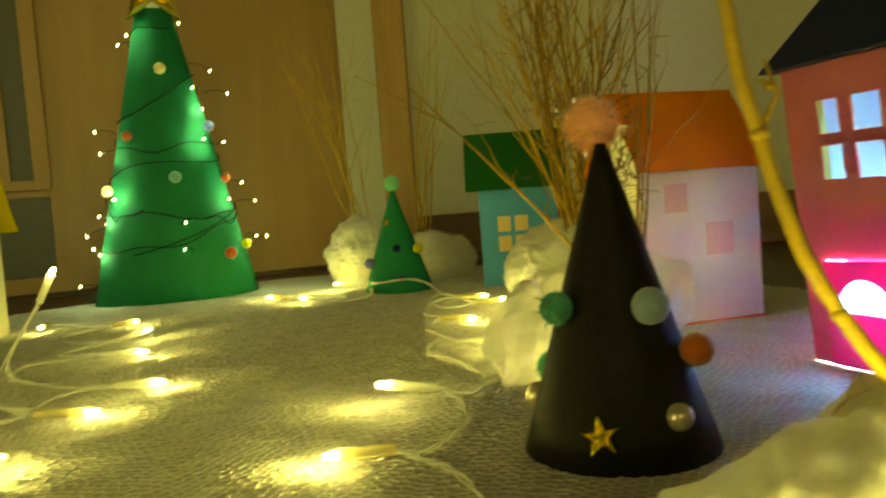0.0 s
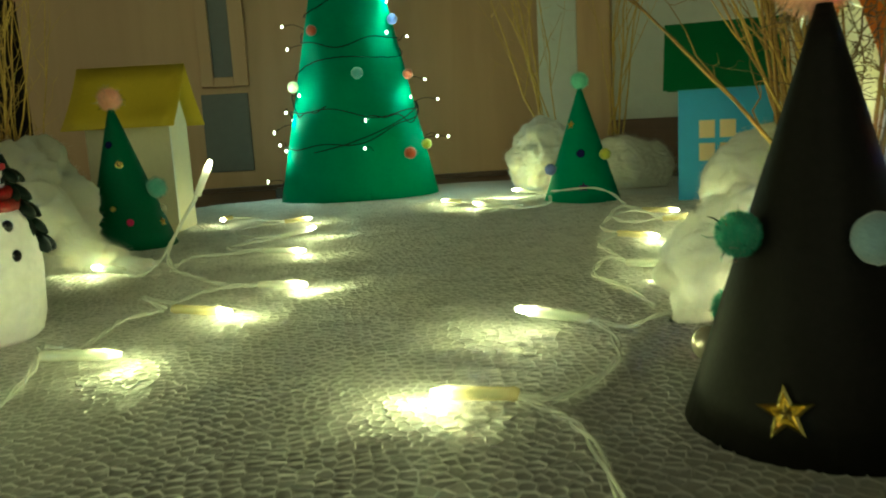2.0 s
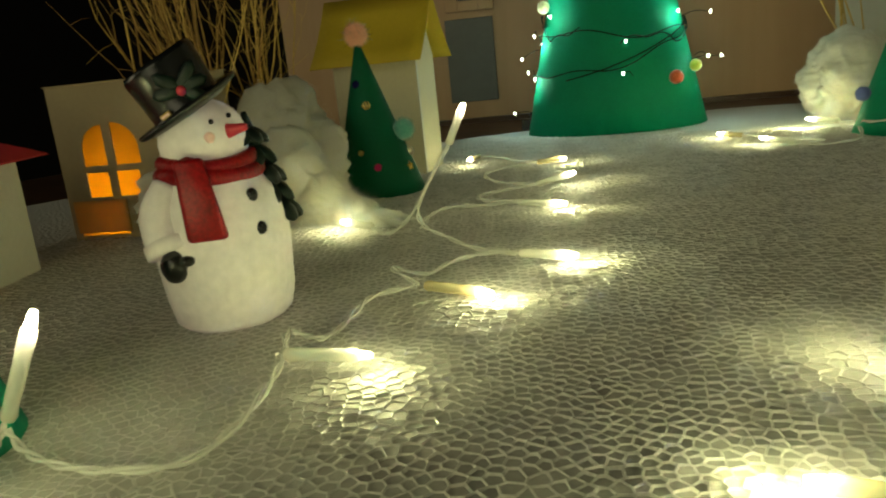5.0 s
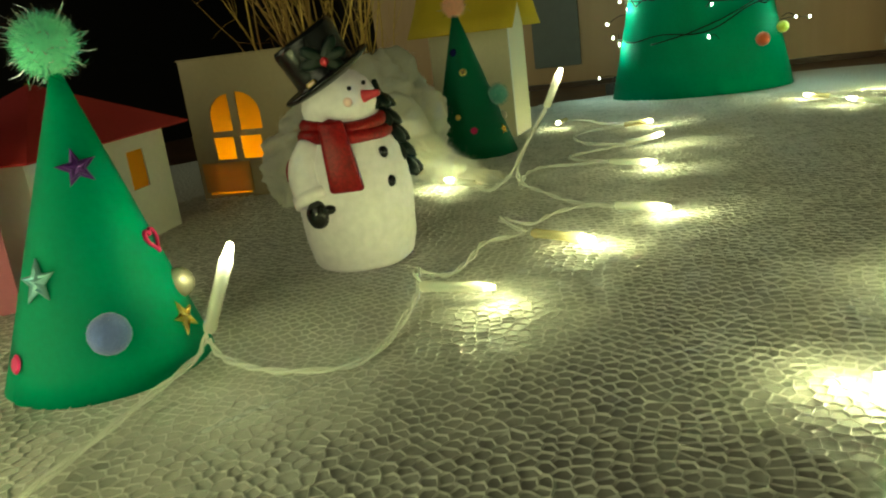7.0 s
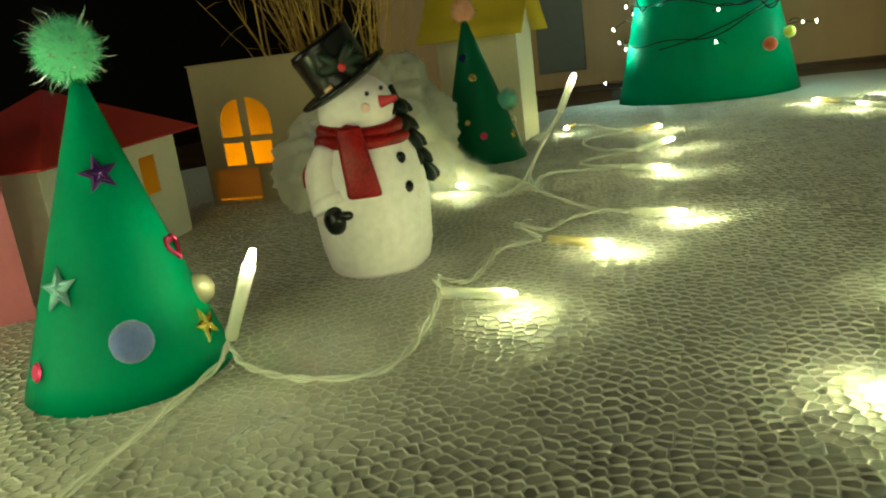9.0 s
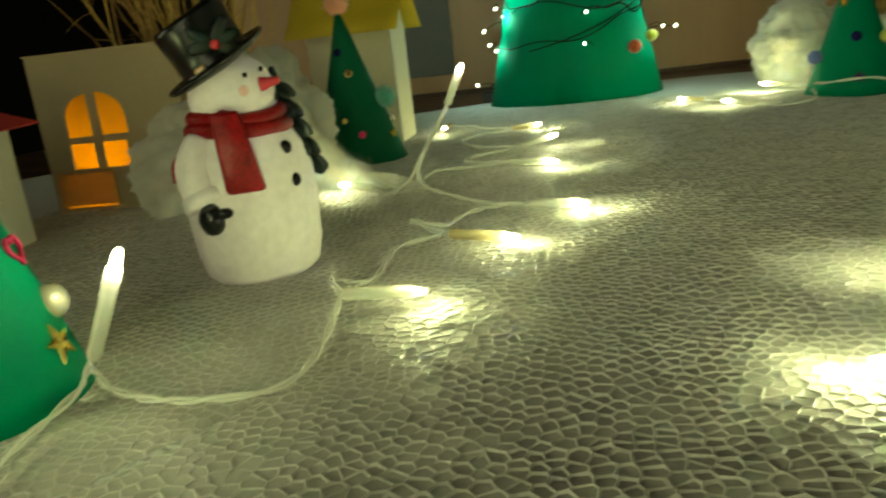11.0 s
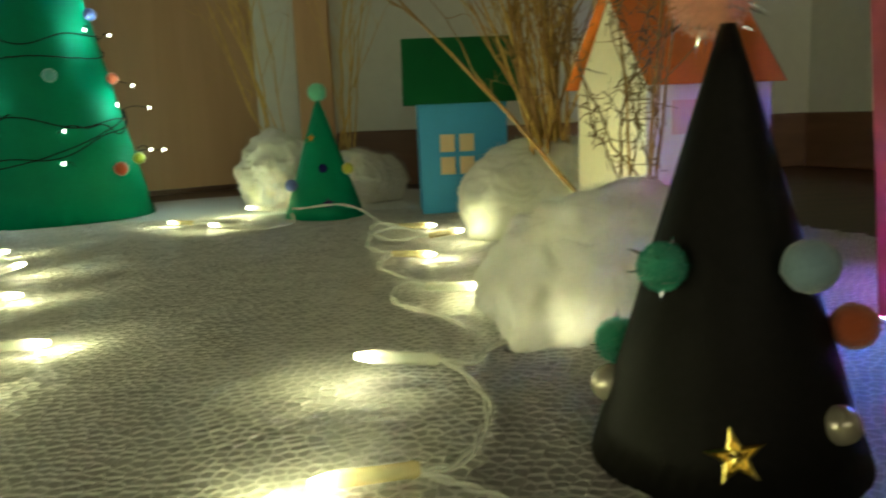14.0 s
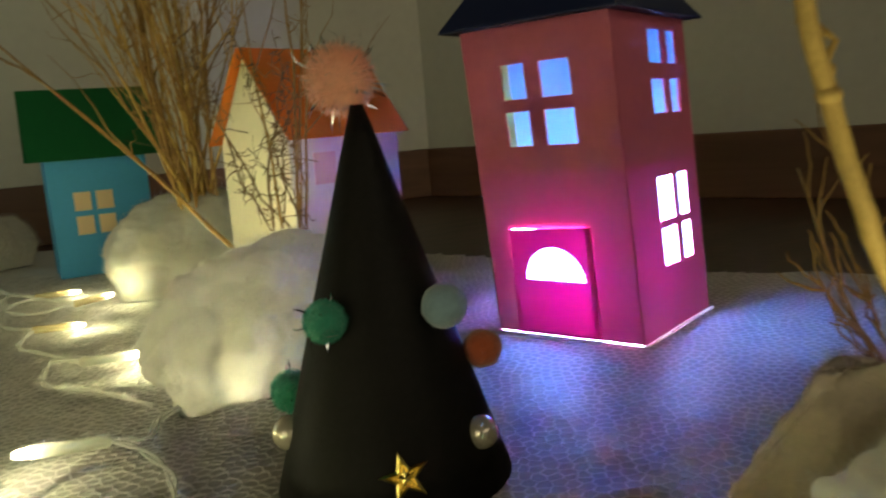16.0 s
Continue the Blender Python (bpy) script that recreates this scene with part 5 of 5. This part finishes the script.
# ---------------------------------------------------------------- strings of lights
def led(string, back, tip, power=1.0, amber=False, dim=False, aim=None):
    back, tip = Vector(back), Vector(tip)
    d = (tip - back).normalized()
    back = min((back, tip - d * 0.034), key=lambda q: (q - tip).length)
    ln = (tip - back).length
    bm = bmesh.new()
    pts = [back + d * ln * f for f in (0, 0.06, 0.12, 0.5, 0.78, 0.84)]
    rings = []
    for p, r in zip(pts, (0.0019, 0.0026, 0.0023, 0.0024, 0.0025, 0.0022)):
        a = d.orthogonal().normalized()
        b = d.cross(a)
        rings.append([bm.verts.new(p + r * (a * math.cos(2 * math.pi * k / 12) + b * math.sin(2 * math.pi * k / 12) * 0.9)) for k in range(12)])
    for q, s in zip(rings, rings[1:]):
        for k in range(12):
            bm.faces.new((q[k - 1], q[k], s[k], s[k - 1]))
    holder = part("led_holder", bm, M_AMBERTUBE if amber else M_TUBE, string, "amber plastic LED holder" if amber else "clear plastic LED holder", soft=True)
    bm = bmesh.new()
    tube(bm, [back + d * ln * 0.10 + Vector((0, 0, 0.0006)), back + d * ln * 0.6 + Vector((0, 0, 0.0006))], 0.0005, sides=5)
    tube(bm, [back + d * ln * 0.10 - Vector((0, 0, 0.0008)), back + d * ln * 0.6 - Vector((0, 0, 0.0008))], 0.0005, sides=5)
    part("led_leads", bm, M_SILVER, holder, "thin metal leads")
    bm = bmesh.new()
    tube(bm, [back + d * ln * f for f in (0.80, 0.84, 0.93, 0.975, 1.0)], 0.0021, 0.001, 10)
    part("led", bm, M_BULBDIM if dim else M_BULB, holder, "glowing warm white LED", soft=True)
    z = Vector((d.x, d.y, max(min(d.z, 0.05) - 0.16, -0.16))).normalized() if d.z < 0.5 else d
    at = tip + d * 0.0015 + Vector((0, 0, 0.001))
    if aim:
        lamp("led_light", "SPOT", look(at + Vector((0, 0, 0.005)), aim), LED_W * power, WARM, 0.006, 150, 1.0)
    else:
        lamp("led_light", "SPOT", look(at + Vector((0, 0, 0.0015)), at + z + Vector((0, 0, 0.0015))), LED_W * power, WARM, 0.004, 150, 1.0)
    c = tip - d * ln * 0.1 + Vector((0, 0, 0.0065))
    lamp("led_glow_light", "POINT", pose(*c), LED_W * 0.6 * power, WARM, 0.003)


def lead(string, pts, twist=0.0011, turns=1.4, r=0.0007):
    """Two clear strands laid side by side and loosely twisted."""
    line = flow(pts, 7)
    for s in (0, 1):
        out = []
        for i, p in enumerate(line):
            a = math.pi * s + turns * 2 * math.pi * i / 14
            d = (line[min(i + 1, len(line) - 1)] - line[max(0, i - 1)]).normalized()
            side = d.cross(Vector((0, 0, 1)))
            side = side.normalized() if side.length > 0.1 else Vector((1, 0, 0))
            out.append(p + side * twist * math.cos(a) + Vector((0, 0, 0.0011 + twist * 0.5 * math.sin(a))))
        part("wire", tube(bmesh.new(), out, r, sides=6), M_WIRE, string, soft=True)


left = thing("string_lights", "clear-wired warm LED string lying on the foam sheet", "string lights", pose(0, 0, 0), "light strings")
led(left, (-0.1895, 0.501, 0.012), (-0.1800, 0.512, 0.045), 1.3)
led(left, (-0.1570, 0.5785, 0.0095), (-0.1326, 0.5962, 0.0060), 0.85, dim=True, aim=(-0.1134, 0.5823, 0))
led(left, (-0.170, 0.671, 0.005), (-0.133, 0.673, 0.004), 1.0, amber=True)
led(left, (-0.153, 0.730, 0.005), (-0.124, 0.734, 0.0045), 1.0)
led(left, (-0.218, 0.840, 0.005), (-0.184, 0.840, 0.005), 0.9)
led(left, (-0.236, 0.895, 0.006), (-0.215, 0.915, 0.011), 0.8)
led(left, (-0.291, 0.994, 0.005), (-0.270, 1.008, 0.006), 0.8, amber=True)
led(left, (-0.374, 1.03, 0.005), (-0.366, 1.000, 0.006), 0.5, amber=True)
led(left, (-0.2255, 0.779, 0.052), (-0.217, 0.786, 0.0745), 1.3)
led(left, (-0.272, 0.757, 0.006), (-0.298, 0.7570, 0.008), 0.95)
# three out-of-view lights, added to brighten the near tree and left houses
led(left, (-0.118, 0.352, 0.006), (-0.112, 0.345, 0.038), 5.2)
led(left, (-0.205, 0.325, 0.008), (-0.212, 0.335, 0.040), 6.5)
led(left, (-0.265, 0.350, 0.008), (-0.275, 0.358, 0.040), 5.0)
lead(left, [(-0.118, 0.352, 0.004), (-0.135, 0.375, 0.002), (-0.150, 0.405, 0.002)])
lead(left, [(-0.118, 0.352, 0.004), (-0.15, 0.33, 0.001), (-0.18, 0.335, 0.001), (-0.205, 0.325, 0.006)])
lead(left, [(-0.205, 0.325, 0.006), (-0.225, 0.31, 0.001), (-0.25, 0.33, 0.001), (-0.265, 0.350, 0.006)])
lead(left, [(-0.150, 0.405, 0.002), (-0.171, 0.449, 0.002), (-0.185, 0.476, 0.002), (-0.193, 0.497, 0.004), (-0.1895, 0.501, 0.012)])
lead(left, [(-0.1895, 0.501, 0.010), (-0.186, 0.503, 0.003), (-0.172, 0.505, 0.001), (-0.155, 0.510, 0.001), (-0.139, 0.523, 0.001), (-0.143, 0.545, 0.001), (-0.155, 0.570, 0.003), (-0.1570, 0.5785, 0.0085)])
lead(left, [(-0.1570, 0.5785, 0.0085), (-0.183, 0.604, 0.004), (-0.178, 0.609, 0.001), (-0.170, 0.612, 0.001), (-0.178, 0.635, 0.001), (-0.187, 0.658, 0.001), (-0.172, 0.671, 0.003)])
lead(left, [(-0.172, 0.671, 0.004), (-0.196, 0.684, 0.006), (-0.182, 0.691, 0.002), (-0.185, 0.716, 0.001), (-0.176, 0.735, 0.001), (-0.155, 0.731, 0.003)])
lead(left, [(-0.155, 0.731, 0.003), (-0.188, 0.742, 0.001), (-0.220, 0.760, 0.001), (-0.244, 0.772, 0.003), (-0.2435, 0.767, 0.014), (-0.236, 0.770, 0.030), (-0.2255, 0.779, 0.052)])
lead(left, [(-0.272, 0.757, 0.004), (-0.258, 0.754, 0.002), (-0.247, 0.762, 0.010), (-0.239, 0.769, 0.026), (-0.2255, 0.779, 0.050)])
lead(left, [(-0.246, 0.772, 0.002), (-0.266, 0.806, 0.001), (-0.268, 0.829, 0.001), (-0.247, 0.840, 0.001), (-0.219, 0.840, 0.004)])
lead(left, [(-0.219, 0.840, 0.004), (-0.255, 0.855, 0.001), (-0.268, 0.869, 0.001), (-0.258, 0.885, 0.002), (-0.236, 0.895, 0.005)])
lead(left, [(-0.236, 0.895, 0.005), (-0.285, 0.92, 0.001), (-0.32, 0.96, 0.001), (-0.291, 0.994, 0.004)])
lead(left, [(-0.291, 0.994, 0.004), (-0.33, 1.02, 0.001), (-0.355, 1.04, 0.001), (-0.374, 1.03, 0.004)])

right = thing("string_lights", "clear-wired warm LED string curling past the cotton snow", "string lights", pose(0, 0, 0), "light strings")
led(right, (0.046, 0.663, 0.009), (0.0155, 0.662, 0.0125), 1.0)
led(right, (0.036, 0.581, 0.006), (0.007, 0.579, 0.005), 1.05, amber=True)
led(right, (0.035, 1.04, 0.006), (0.066, 1.032, 0.006), 0.9, amber=True)
led(right, (0.0567, 0.963, 0.0085), (0.0833, 0.965, 0.0110), 0.9, amber=True)
led(right, (0.029, 0.908, 0.006), (0.058, 0.902, 0.005), 0.9, amber=True)
led(right, (0.047, 0.800, 0.006), (0.077, 0.785, 0.008), 1.6)
led(right, (0.118, 0.712, 0.010), (0.106, 0.704, 0.007), 0.12)
# extra unseen light inside the mound, added to brighten its cotton
led(right, (0.135, 0.765, 0.022), (0.114, 0.742, 0.026), 0.16)
led(right, (-0.160, 1.137, 0.005), (-0.186, 1.149, 0.005), 0.7, amber=True)
led(right, (-0.105, 1.088, 0.005), (-0.136, 1.102, 0.007), 0.9)
led(right, (-0.092, 1.200, 0.007), (-0.122, 1.210, 0.009), 3.0)
# out-of-view light added along the wire to brighten the tuft and stalk
led(right, (0.112, 0.375, 0.010), (0.130, 0.395, 0.022), 8.0)
# unseen light behind the mound, added to brighten the cream gable
led(right, (0.112, 0.790, 0.018), (0.127, 0.805, 0.042), 2.8)
lead(right, [(0.046, 0.663, 0.008), (0.055, 0.660, 0.003), (0.0605, 0.634, 0.001), (0.055, 0.608, 0.001), (0.046, 0.590, 0.001), (0.036, 0.582, 0.004)])
lead(right, [(0.036, 0.581, 0.004), (0.047, 0.578, 0.001), (0.056, 0.569, 0.001), (0.066, 0.548, 0.001), (0.085, 0.49, 0.001), (0.1, 0.42, 0.001), (0.112, 0.375, 0.008)])
lead(right, [(0.048, 0.663, 0.008), (0.06, 0.675, 0.002), (0.072, 0.70, 0.001), (0.112, 0.712, 0.006)])
lead(right, [(-0.092, 1.200, 0.005), (-0.07, 1.165, 0.010), (-0.055, 1.125, 0.014), (-0.02, 1.118, 0.017), (0.002, 1.105, 0.012), (0.02, 1.07, 0.004), (0.035, 1.04, 0.005)])
lead(right, [(-0.092, 1.2, 0.005), (-0.072, 1.165, 0.006), (-0.064, 1.12, 0.002), (-0.085, 1.095, 0.001), (-0.105, 1.088, 0.004)])
lead(right, [(-0.105, 1.088, 0.004), (-0.09, 1.12, 0.001), (-0.13, 1.135, 0.001), (-0.160, 1.137, 0.004)])
lead(right, [(0.035, 1.04, 0.005), (0.018, 1.052, 0.007), (0.012, 1.01, 0.005), (0.030, 0.970, 0.004), (0.0567, 0.963, 0.0080)])
lead(right, [(0.0567, 0.963, 0.0080), (0.034, 1.01, 0.008), (0.014, 1.0, 0.005), (0.012, 0.955, 0.002), (0.029, 0.908, 0.005)])
lead(right, [(0.029, 0.908, 0.005), (0.020, 0.880, 0.002), (0.030, 0.850, 0.003), (0.047, 0.800, 0.005)])
lead(right, [(0.047, 0.800, 0.006), (0.034, 0.808, 0.006), (0.030, 0.785, 0.001), (0.05, 0.755, 0.001), (0.068, 0.715, 0.001)])
